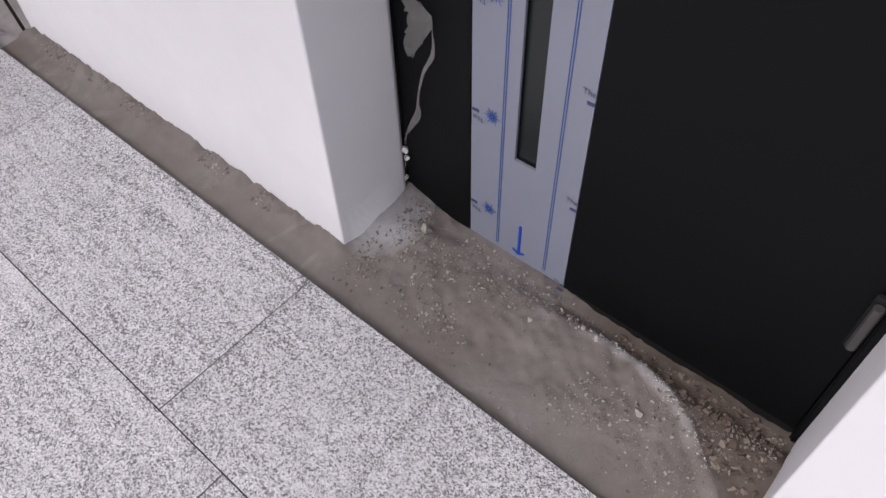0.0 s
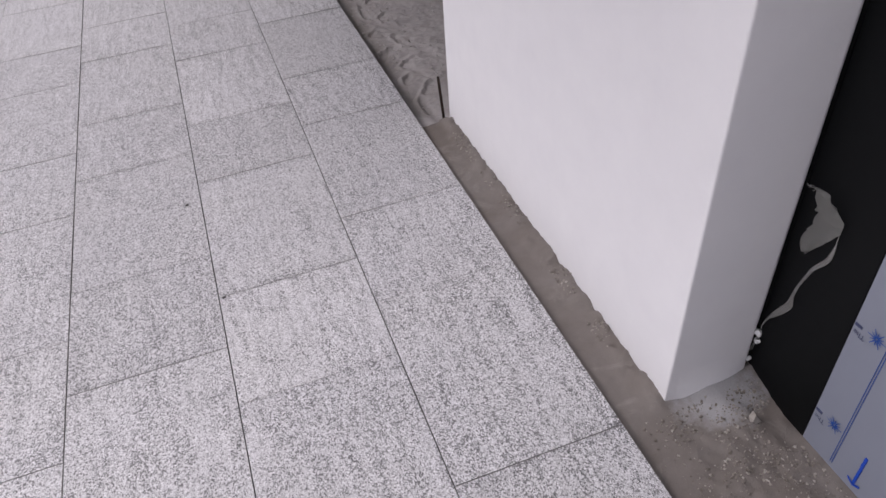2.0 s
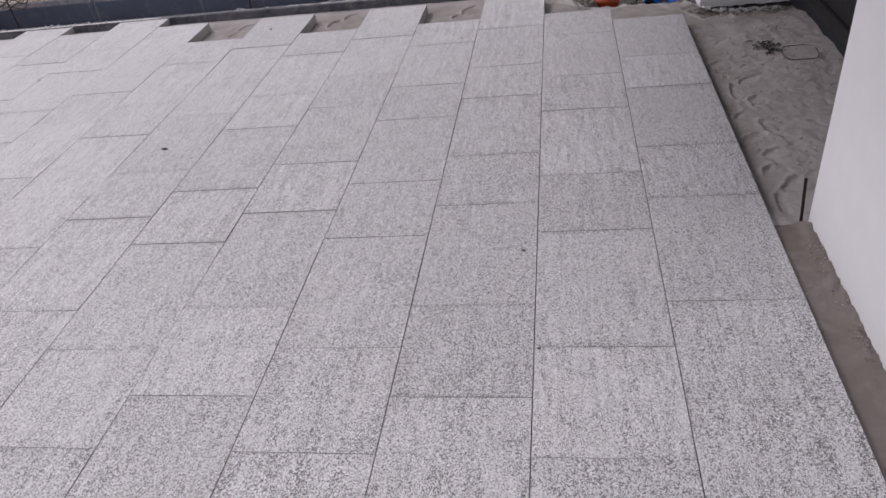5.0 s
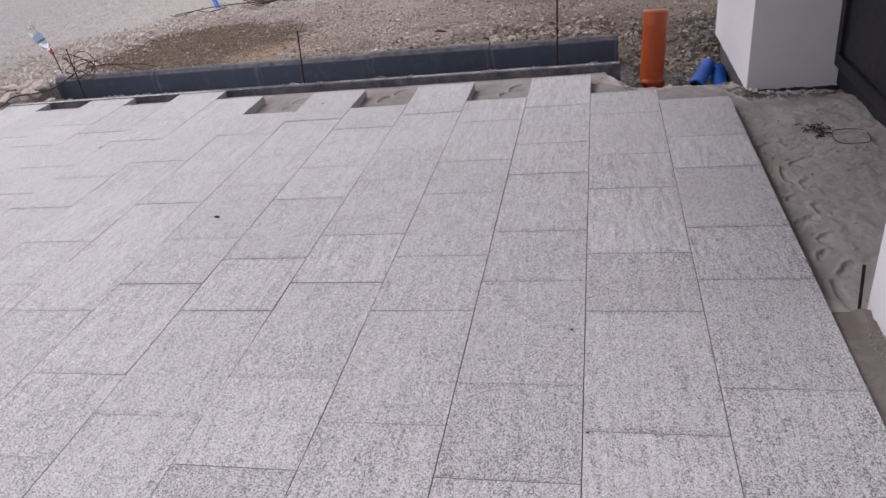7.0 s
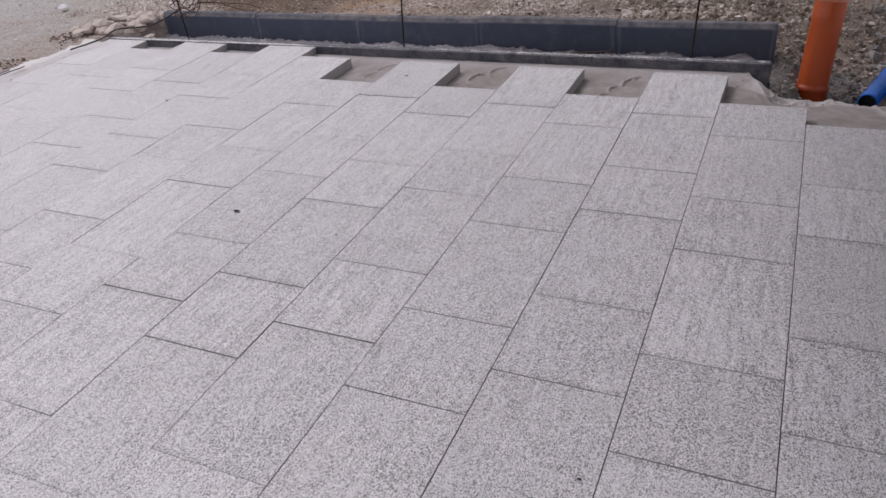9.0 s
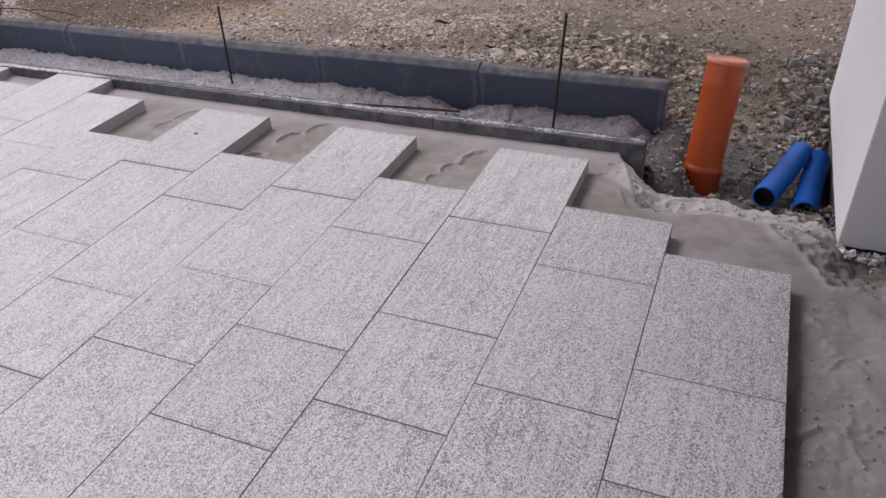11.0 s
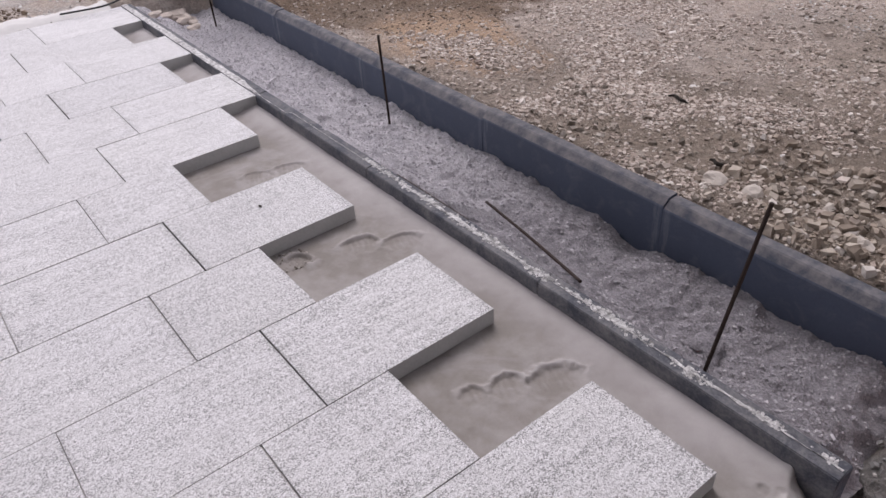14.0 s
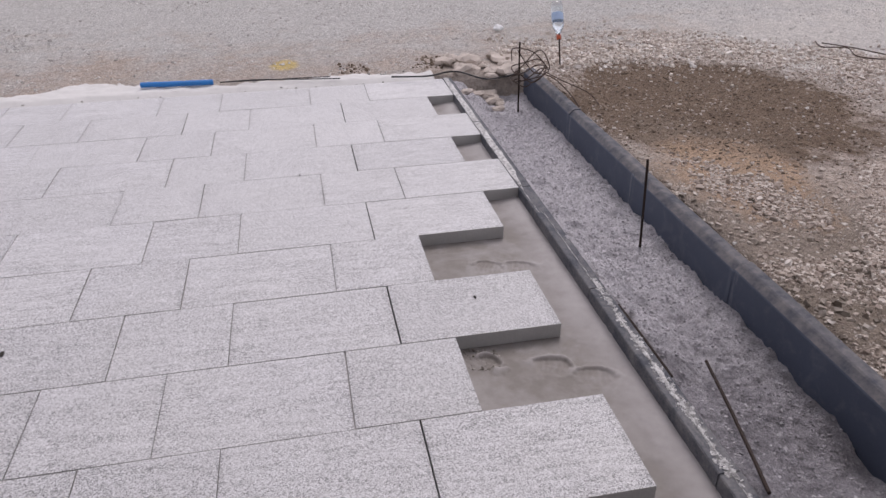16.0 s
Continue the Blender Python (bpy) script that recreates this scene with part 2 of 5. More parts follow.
def mortar_material():
    n = Nodes("brown_grey_mortar", 0.92, 0, 0.25)
    big = n.noise(3.2, 5, 0.65, dist=0.5)
    mid = n.noise(24, 6, 0.65)
    fine = n.noise(380, 3, 0.7)
    c = n.mix(n.ramp(big, (0.35, 0.0), (0.65, 1.0)), (0.205, 0.178, 0.158), (0.258, 0.234, 0.217))
    dusty = n.ramp(n.noise(5, 6, 0.7, dist=1.0), (0.56, 0.0), (0.72, 1.0))
    c = n.mix(n.math("MULTIPLY", dusty, 0.55), c, (0.42, 0.40, 0.37))
    p = n.put("ShaderNodeSeparateXYZ", Vector=n.where)
    x, y = p.outputs[0], p.outputs[1]
    # pale dust: a curved ridge before the door, and a splash in the corner of the reveal
    back = n.math("MAXIMUM", n.math("DIVIDE", n.math("SUBTRACT", -0.20, y), 0.22), 0.0)
    ridge = n.math("SUBTRACT", 0.298, n.math("MULTIPLY", n.math("MULTIPLY", back, back), 0.088))
    off = n.math("ADD", n.math("SUBTRACT", x, ridge), n.math("MULTIPLY", n.math("SUBTRACT", mid, 0.5), 0.03))
    arc = n.math("MULTIPLY", n.ramp(n.math("ABSOLUTE", n.math("DIVIDE", off, 0.03)), (0.1, 1.0), (0.8, 0.0)), n.ramp(n.math("ADD", y, 0.5), (0.06, 0.0), (0.16, 1.0), (0.30, 1.0), (0.42, 0.0)))
    dx, dy = n.math("DIVIDE", n.math("SUBTRACT", x, 0.25), 0.13), n.math("DIVIDE", n.math("SUBTRACT", y, 0.385), 0.085)
    far = n.math("ADD", n.math("SQRT", n.math("ADD", n.math("MULTIPLY", dx, dx), n.math("MULTIPLY", dy, dy))), n.math("MULTIPLY", n.math("SUBTRACT", mid, 0.5), 1.6))
    splash = n.ramp(far, (0.5, 1.0), (1.15, 0.0))
    heap = n.math("MULTIPLY", n.ramp(n.math("SUBTRACT", x, ridge), (0.0, 0.0), (0.05, 1.0)), n.ramp(n.math("MULTIPLY", y, -1.0), (0.02, 0.0), (0.16, 1.0)))
    c = n.mix(n.math("MULTIPLY", heap, 0.8), c, n.mix(mid, (0.085, 0.065, 0.052), (0.18, 0.145, 0.12)))
    c = n.mix(n.math("MULTIPLY", splash, 0.75), c, (0.44, 0.44, 0.45))
    c = n.mix(n.math("MULTIPLY", arc, 0.7), c, (0.52, 0.51, 0.50))
    c = n.mix(1.0, c, n.math("ADD", 0.62, n.math("MULTIPLY", n.math("ADD", fine, mid), 0.28)), "MULTIPLY")
    n.bump(n.math("ADD", fine, n.math("MULTIPLY", mid, 2.0)), 0.5, 0.003)
    return n.done(c)


def fill_material():
    n = Nodes("grey_lean_concrete_fill", 0.95, 0, 0.25)
    mid = n.noise(14, 6, 0.7)
    grit = n.sep(n.cells(190))
    fine = n.noise(300, 4, 0.7)
    x = n.put("ShaderNodeSeparateXYZ", Vector=n.where).outputs[0]
    # paler towards -x, darker towards the drain end, broken up by noise
    dried = n.math("ADD", n.math("MULTIPLY", n.math("ADD", x, 2.35), -0.55), n.noise(2.2, 5, 0.65))
    c = n.mix(n.ramp(dried, (0.35, 0.0), (0.75, 1.0)), n.mix(mid, (0.245, 0.231, 0.247), (0.425, 0.403, 0.427)), n.mix(mid, (0.54, 0.517, 0.542), (0.74, 0.71, 0.74)))
    c = n.mix(1.0, c, n.math("ADD", 0.6, n.math("MULTIPLY", n.math("ADD", grit, fine), 0.42)), "MULTIPLY")
    n.bump(n.math("ADD", n.math("MULTIPLY", n.noise(70, 5, 0.7), 1.6), n.math("ADD", fine, grit)), 0.9, 0.011)
    return n.done(c)


def ground_material():
    n = Nodes("stony_subsoil", 0.95, 0, 0.2)
    p = n.put("ShaderNodeSeparateXYZ", Vector=n.where)
    x, y = p.outputs[0], p.outputs[1]
    wob = n.noise(1.6, 5, 0.65)
    w2 = n.noise(5.5, 5, 0.65)

    def patch(cx, cy, rx, ry, soft):
        dx = n.math("DIVIDE", n.math("SUBTRACT", x, cx), rx)
        dy = n.math("DIVIDE", n.math("SUBTRACT", y, cy), ry)
        d = n.math("SQRT", n.math("ADD", n.math("MULTIPLY", dx, dx), n.math("MULTIPLY", dy, dy)))
        d = n.math("ADD", d, n.math("MULTIPLY", n.math("SUBTRACT", n.math("ADD", wob, n.math("MULTIPLY", w2, 0.6)), 0.8), 0.9))
        return n.ramp(d, (1.0 - soft, 1.0), (1.0 + soft, 0.0))

    mid = n.noise(16, 6, 0.7)
    cell = n.noise(30, 5, 0.75)
    cell2 = n.sep(n.cells(85), 1)
    cell3 = n.sep(n.cells(36), 0)
    grey = n.mix(wob, (0.37, 0.322, 0.288), (0.48, 0.425, 0.388))
    tan = n.mix(w2, (0.36, 0.293, 0.245), (0.45, 0.378, 0.322))
    c = n.mix(n.ramp(wob, (0.40, 0.0), (0.62, 0.8)), grey, tan)
    c = n.mix(patch(-8.0, 9.5, 5.5, 3.2, 0.4), c, n.mix(w2, (0.50, 0.47, 0.435), (0.61, 0.58, 0.545)))
    c = n.mix(patch(-10.6, 4.0, 4.5, 10.0, 0.3), c, n.mix(w2, (0.43, 0.415, 0.395), (0.54, 0.525, 0.505)))
    c = n.mix(patch(0.3, 7.2, 3.3, 2.7, 0.45), c, n.mix(w2, (0.21, 0.170, 0.138), (0.31, 0.258, 0.212)))
    c = n.mix(patch(-4.68, 6.46, 1.20, 1.10, 0.20), c, n.mix(w2, (0.125, 0.088, 0.063), (0.215, 0.158, 0.116)))
    c = n.mix(n.math("MULTIPLY", patch(-1.5, 6.05, 1.4, 0.75, 0.4), 0.85), c, n.mix(w2, (0.15, 0.122, 0.098), (0.23, 0.19, 0.155)))
    c = n.mix(n.math("MULTIPLY", patch(-2.7, 5.95, 2.0, 0.62, 0.45), 0.75), c, n.mix(w2, (0.19, 0.152, 0.120), (0.27, 0.222, 0.180)))
    c = n.mix(n.math("MULTIPLY", patch(-3.55, 6.0, 0.65, 0.45, 0.35), 0.8), c, (0.42, 0.295, 0.20))
    c = n.mix(patch(-0.2, 5.0, 0.7, 0.75, 0.3), c, (0.155, 0.147, 0.140))
    c = n.mix(n.math("MULTIPLY", patch(-6.32, 3.64, 0.20, 0.13, 0.4), 0.8), c, (0.58, 0.44, 0.15))
    k = n.math("ADD", 0.36, n.math("ADD", n.math("MULTIPLY", cell, 0.40), n.math("ADD", n.math("ADD", n.math("MULTIPLY", cell2, 0.32), n.math("MULTIPLY", cell3, 0.24)), n.math("MULTIPLY", mid, 0.40))))
    n.bump(n.math("ADD", n.math("MULTIPLY", cell, 1.0), n.math("ADD", n.math("MULTIPLY", cell2, 0.6), mid)), 1.0, 0.022)
    return n.done(n.mix(1.0, c, k, "MULTIPLY"))


def stone_material(name, *stops):
    n = Nodes(name, 0.9, 0, 0.3)
    r = n.island()
    c = n.ramp(r, *stops)
    g = n.noise(40, 5, 0.7)
    n.bump(g, 0.4, 0.004)
    return n.done(n.mix(1.0, c, n.math("ADD", 0.65, n.math("MULTIPLY", g, 0.6)), "MULTIPLY"))


SAND, MORTAR, FILL, GROUND = sand_material(), mortar_material(), fill_material(), ground_material()
GRAVEL = stone_material("mixed_crushed_stone", (0.0, (0.24, 0.190, 0.158)), (0.25, (0.40, 0.335, 0.287)), (0.6, (0.50, 0.432, 0.380)), (0.88, (0.56, 0.495, 0.440)), (1.0, (0.68, 0.63, 0.585)))
CLOD = stone_material("dark_soil_clods", (0.0, (0.10, 0.072, 0.052)), (0.5, (0.20, 0.150, 0.112)), (0.85, (0.30, 0.238, 0.186)), (1.0, (0.44, 0.38, 0.32)))
BRIGHT_STONE = stone_material("bright_crushed_stone", (0.0, (0.36, 0.30, 0.255)), (0.3, (0.55, 0.48, 0.42)), (0.75, (0.68, 0.615, 0.555)), (1.0, (0.80, 0.765, 0.73)))
TAN_STONE = stone_material("tan_crushed_stone", (0.0, (0.18, 0.145, 0.115)), (0.4, (0.32, 0.265, 0.215)), (0.85, (0.44, 0.385, 0.325)), (1.0, (0.56, 0.52, 0.48)))
ROCK = plain("pale_pinkish_rock", (0.50, 0.435, 0.385), 0.9, grain=35, vary=0.45, relief=0.6)
FAR_STONE = stone_material("weathered_pale_gravel", (0.0, (0.42, 0.395, 0.37)), (0.4, (0.56, 0.53, 0.50)), (1.0, (0.74, 0.715, 0.69)))
BROWN_STONE = stone_material("brown_crushed_stone", (0.0, (0.13, 0.108, 0.088)), (0.5, (0.26, 0.222, 0.186)), (0.85, (0.39, 0.342, 0.295)), (1.0, (0.54, 0.49, 0.44)))
GREY_STONE = stone_material("grey_crushed_stone", (0.0, (0.13, 0.13, 0.13)), (0.5, (0.24, 0.235, 0.23)), (1.0, (0.42, 0.41, 0.39)))
GRIT = stone_material("lean_concrete_grit", (0.0, (0.25, 0.238, 0.252)), (0.5, (0.40, 0.382, 0.402)), (1.0, (0.55, 0.53, 0.55)))
RED_CRUMB = stone_material("brick_red_crumbs", (0.0, (0.10, 0.078, 0.064)), (0.6, (0.18, 0.135, 0.110)), (1.0, (0.30, 0.25, 0.21)))
CRUMB = stone_material("mortar_crumbs", (0.0, (0.16, 0.14, 0.12)), (0.6, (0.27, 0.24, 0.21)), (1.0, (0.45, 0.42, 0.38)))
SAND_CRUMB = stone_material("dry_sand_lumps", (0.0, (0.34, 0.325, 0.31)), (0.5, (0.41, 0.385, 0.365)), (1.0, (0.52, 0.505, 0.49)))
CHIP = stone_material("white_render_chips", (0.0, (0.45, 0.44, 0.43)), (1.0, (0.75, 0.74, 0.73)))


def kerb_material():
    n = Nodes("anthracite_kerb_concrete", 0.62, 0, 0.45)
    vec, rnd = n.shuffled()
    f = n.noise(150, 4, 0.7, vec)
    g = n.noise(4, 5, 0.65, vec)
    lime = n.ramp(n.noise(9, 6, 0.7, vec, 0.8), (0.52, 0.0), (0.74, 1.0))
    c = n.mix(g, (0.043, 0.053, 0.080), (0.076, 0.092, 0.132))
    c = n.mix(n.math("MULTIPLY", lime, 0.26), c, (0.22, 0.23, 0.26))
    # lime run down beside the block ends
    x = n.put("ShaderNodeSeparateXYZ", Vector=n.where).outputs[0]
    end = n.math("ADD", n.math("MINIMUM", x, n.math("SUBTRACT", 1.0, x)), n.math("MULTIPLY", n.math("SUBTRACT", n.noise(1, 4, 0.7, n.scaled(60, 60, 6, vec)), 0.5), 0.10))
    c = n.mix(n.math("MULTIPLY", n.ramp(end, (0.010, 0.0), (0.022, 0.22), (0.034, 0.0)), n.ramp(rnd, (0.3, 0.2), (0.9, 1.0))), c, (0.42, 0.43, 0.46))
    c = n.mix(1.0, c, n.math("ADD", 0.8, n.math("MULTIPLY", f, 0.4)), "MULTIPLY")
    n.bump(f, 0.25, 0.002)
    return n.done(c, n.math("ADD", 0.5, n.math("MULTIPLY", g, 0.3)))


def kerb_top_material():
    n = Nodes("dusty_kerb_top", 0.85, 0, 0.3)
    vec, rnd = n.shuffled()
    g = n.noise(14, 6, 0.7, vec)
    c = n.mix(n.ramp(g, (0.35, 0.0), (0.7, 1.0)), (0.060, 0.066, 0.084), (0.20, 0.185, 0.185))
    n.bump(n.noise(150, 4, 0.7, vec), 0.3, 0.002)
    return n.done(c)


KERB, KERB_DUST = kerb_material(), kerb_top_material()


def edging_material():
    n = Nodes("weathered_dark_edging", 0.82, 0, 0.3)
    vec, rnd = n.shuffled()
    f = n.noise(110, 4, 0.7, vec)
    dust = n.ramp(n.math("ADD", n.math("MULTIPLY", n.noise(7, 6, 0.7, vec, 0.6), 0.75), n.math("MULTIPLY", f, 0.25)), (0.42, 0.0), (0.66, 1.0))
    c = n.mix(n.noise(3, 4, 0.6, vec), (0.050, 0.055, 0.070), (0.085, 0.088, 0.104))
    c = n.mix(n.math("MULTIPLY", dust, 0.75), c, (0.25, 0.24, 0.238))
    n.bump(f, 0.4, 0.003)
    return n.done(n.mix(1.0, c, n.math("ADD", 0.75, n.math("MULTIPLY", f, 0.5)), "MULTIPLY"))


EDGING = edging_material()


def cement_material():
    n = Nodes("dried_cement_smear", 0.9, 0, 0.3)
    f = n.noise(45, 6, 0.75)
    c = n.mix(n.ramp(f, (0.38, 0.0), (0.6, 1.0)), (0.20, 0.195, 0.19), (0.66, 0.65, 0.645))
    n.bump(f, 0.7, 0.004)
    return n.done(c)


CEMENT = cement_material()
ORANGE_DARK = plain("deep_orange_socket_plastic", (0.36, 0.05, 0.008), 0.40, grain=30, vary=0.2, relief=0.05, spec=0.5)
ORANGE = plain("orange_drain_plastic", (0.42, 0.070, 0.009), 0.40, grain=30, vary=0.18, relief=0.05, spec=0.5)
ORANGE_CAP = plain("pale_orange_cap_plastic", (0.58, 0.20, 0.11), 0.38, grain=30, vary=0.15, relief=0.05, spec=0.5)
BLUE = plain("blue_drain_plastic", (0.003, 0.108, 0.47), 0.45, grain=25, vary=0.25, relief=0.05, spec=0.25)
LIGHT_BLUE = plain("bright_blue_pipe_plastic", (0.02, 0.20, 0.56), 0.40, grain=25, vary=0.2, relief=0.05, spec=0.5)
RED_CAP = plain("orange_red_cap_plastic", (0.55, 0.10, 0.04), 0.45, relief=0.05)
DRY_SAND = plain("pale_dry_sand", (0.60, 0.585, 0.570), 0.9, grain=300, vary=0.2, relief=0.4)
# near-black that paints shade inside pipes, door slot and gap under door_2
SHADE_BLACK = plain("shade_black", (0.012, 0.014, 0.02), 0.7, relief=0)
STEEL = plain("rusty_reinforcing_steel", (0.035, 0.022, 0.018), 0.75, 0.4, grain=200, vary=0.5, relief=0.4)
WIRE = plain("rusty_binding_wire", (0.075, 0.05, 0.04), 0.8, 0.2, grain=150, vary=0.4, relief=0.2)
CABLE = plain("black_cable_sheath", (0.018, 0.018, 0.018), 0.6, relief=0.05)
ANTHRACITE = plain("anthracite_door_coating", (0.0042, 0.0047, 0.0052), 0.45, grain=350, vary=0.2, relief=0.08, spec=0.13)
DARK_FRAME = plain("dark_grey_frame_coating", (0.010, 0.010, 0.011), 0.5, grain=300, vary=0.2, relief=0.05)
FILM = plain("pale_blue_protective_film", (0.232, 0.250, 0.302), 0.35, grain=14, vary=0.12, relief=0.12, spec=0.5)
PRINT = plain("blue_film_print", (0.022, 0.075, 0.30), 0.4, relief=0)
INK = plain("grey_blue_film_lettering", (0.05, 0.06, 0.13), 0.4, relief=0)
TAPE = plain("bright_blue_tape", (0.01, 0.06, 0.42), 0.5, relief=0.1)
METAL = plain("brushed_hinge_metal", (0.16, 0.155, 0.15), 0.45, 0.8, grain=120, relief=0.1)
WHITE_PLASTIC = plain("white_plastic_foil", (0.7, 0.7, 0.7), 0.5, grain=30, relief=0.3)
ROOFING = plain("grey_roof_concrete", (0.3, 0.3, 0.3), 0.9, relief=0.3)
DEBRIS = plain("dark_plant_debris", (0.035, 0.03, 0.026), 0.9, relief=0.2)


def glassy(name, color, rough, trans, alpha=1.0):
    n = Nodes(name, rough, 0, 0.5)
    n.b.inputs["Transmission Weight"].default_value = trans
    n.b.inputs["Alpha"].default_value = alpha
    f = n.noise(60, 3, 0.6)
    n.bump(f, 0.2, 0.002)
    return n.done(color)


GLASS = glassy("dark_slot_glass", (0.018, 0.024, 0.023), 0.22, 0.3)
PET = glassy("clear_bottle_plastic", (0.85, 0.92, 0.97), 0.08, 0.9)
LABEL = plain("pale_blue_bottle_label", (0.42, 0.55, 0.76), 0.45, relief=0)
TORN = glassy("cloudy_torn_film", (0.45, 0.445, 0.42), 0.35, 0.2, 0.42)


# ---------------------------------------------------------------- shaping helpers
def mesh_of(bm, name, *materials, smooth=False):
    me = bpy.data.meshes.new(name)
    bmesh.ops.recalc_face_normals(bm, faces=bm.faces)
    bm.to_mesh(me)
    bm.free()
    for m in materials:
        me.materials.append(m)
    if smooth:
        me.shade_smooth()
    return me


def part(name, bm, material, parent, label="", smooth=False):
    mats = material if isinstance(material, tuple) else (material,)
    ob = new(name, mesh_of(bm, name, *mats, smooth=smooth))
    ob.parent = parent
    if label:
        ob["label"] = label
    return ob


def thing(name, label, category, group="", kind="", at=(0, 0, 0), bm=None, material=None, smooth=False):
    data = None
    if bm is not None:
        data = mesh_of(bm, name, *(material if isinstance(material, tuple) else (material,)), smooth=smooth)
    ob = new(name, data)
    ob.location = at
    return tagged(ob, label, category, group, kind)


def box(bm, lo, hi, bevel=0.0):
    c = [(a + b) / 2 for a, b in zip(lo, hi)]
    s = [b - a for a, b in zip(lo, hi)]
    got = bmesh.ops.create_cube(bm, size=1, matrix=Matrix.LocRotScale(c, None, s))
    if bevel:
        edges = list({e for v in got["verts"] for e in v.link_edges})
        bmesh.ops.bevel(bm, geom=edges, offset=bevel, segments=2, affect="EDGES")
    return bm


def boxed(lo, hi, bevel=0.0):
    return box(bmesh.new(), lo, hi, bevel)


def tube(bm, points, radius, sides=8, capped=True, radii=None):
    """A round bar along points."""
    pts = [Vector(p) for p in points]
    rings, up = [], Vector((0.13, 0.27, 0.95)).normalized()
    for i, p in enumerate(pts):
        d = (pts[min(i + 1, len(pts) - 1)] - pts[max(i - 1, 0)]).normalized()
        if abs(d.dot(up)) > 0.95:
            up = Vector((1, 0, 0)) if abs(d.x) < 0.9 else Vector((0, 1, 0))
        a = d.cross(up).normalized()
        b = a.cross(d).normalized()
        up = b
        r = radii[i] if radii else radius
        rings.append([bm.verts.new(p + r * (math.cos(k * math.tau / sides) * a + math.sin(k * math.tau / sides) * b)) for k in range(sides)])
    for r0, r1 in zip(rings, rings[1:]):
        for k in range(sides):
            bm.faces.new((r0[k], r0[(k + 1) % sides], r1[(k + 1) % sides], r1[k]))
    if capped:
        bm.faces.new(rings[0][::-1])
        bm.faces.new(rings[-1])
    return bm


def curl(points, steps=6):
    """A smooth run of places through a few given ones."""
    pts = [Vector(p) for p in points]
    out = []
    for i in range(len(pts) - 1):
        p0, p1, p2, p3 = pts[max(i - 1, 0)], pts[i], pts[i + 1], pts[min(i + 2, len(pts) - 1)]
        for s in range(steps):
            u = s / steps
            out.append(0.5 * ((2 * p1) + (p2 - p0) * u + (2 * p0 - 5 * p1 + 4 * p2 - p3) * u * u + (3 * p1 - p0 - 3 * p2 + p3) * u ** 3))
    out.append(pts[-1])
    return out


def step(a, b, v):
    u = min(1.0, max(0.0, (v - a) / (b - a)))
    return u * u * (3 - 2 * u)


def rough_z(x, y, size, depth=3):
    return noise.fractal((x / size, y / size, 0.37), 1.0, 2.0, depth)


def sheet(name, xs, ys, height, material, inside=None):
    """A relief over a grid of places."""
    verts = [(x, y, height(x, y)) for y in ys for x in xs]
    nx = len(xs)
    faces = []
    for j in range(len(ys) - 1):
        for i in range(nx - 1):
            if inside is None or inside((xs[i] + xs[i + 1]) / 2, (ys[j] + ys[j + 1]) / 2):
                a = j * nx + i
                faces.append((a, a + 1, a + nx + 1, a + nx))
    me = bpy.data.meshes.new(name)
    me.from_pydata(verts, [], faces)
    me.materials.append(material)
    me.shade_smooth()
    bm = bmesh.new()
    bm.from_mesh(me)
    bmesh.ops.delete(bm, geom=[v for v in bm.verts if not v.link_faces], context="VERTS")
    bm.to_mesh(me)
    bm.free()
    return new(name, me)


def spaced(a, b, d):
    return [a + (b - a) * i / max(1, round((b - a) / d)) for i in range(max(1, round((b - a) / d)) + 1)]


BLOCK_V = np.array([(x, y, z) for z in (-1, 1) for y in (-1, 1) for x in (-1, 1)], float)
BLOCK_F = np.array([(0, 2, 3), (0, 3, 1), (4, 5, 7), (4, 7, 6), (0, 1, 5), (0, 5, 4), (2, 6, 7), (2, 7, 3), (0, 4, 6), (0, 6, 2), (1, 3, 7), (1, 7, 5)])


def stones(name, places, material, seed, label, category, flat=0.6, sink=0.25):
    """Loose stones, one broken lump for each (x, y, z, size)."""
    rng = np.random.default_rng(seed)
    n = len(places)
    places = np.array(places, float)
    v = np.repeat(BLOCK_V[None], n, 0) * rng.uniform(0.30, 0.92, (n, 8, 3))
    v[:, 4:, :2] *= rng.uniform(0.35, 1.0, (n, 1, 1))
    v *= np.stack([rng.uniform(0.7, 1.3, n), rng.uniform(0.6, 1.0, n), rng.uniform(flat * 0.6, flat * 1.2, n)], -1)[:, None]
    tilt = rng.normal(0, 0.30, n)
    ct, st = np.cos(tilt)[:, None], np.sin(tilt)[:, None]
    v = np.stack([v[..., 0], ct * v[..., 1] - st * v[..., 2], st * v[..., 1] + ct * v[..., 2]], -1)
    a = rng.uniform(0, math.tau, n)
    ca, sa = np.cos(a)[:, None], np.sin(a)[:, None]
    v = np.stack([ca * v[..., 0] - sa * v[..., 1], sa * v[..., 0] + ca * v[..., 1], v[..., 2]], -1)
    v = v * places[:, 3][:, None, None] * 0.5 + places[:, :3][:, None]
    v[..., 2] += (0.5 - sink) * 0.6 * flat * places[:, 3][:, None]
    f = (BLOCK_F[None] + 8 * np.arange(n)[:, None, None]).reshape(-1, 3)
    me = bpy.data.meshes.new(name)
    me.from_pydata(v.reshape(-1, 3).tolist(), [], f.tolist())
    me.materials.append(material)
    return tagged(new(name, me), label, category, kind="stuff")


# ---------------------------------------------------------------- the lie of the land
KERB_Y, KERB_TOP = 5.434, 0.038
EDGE_Y, EDGE_TOP = 4.80, 0.004
BED = -0.061
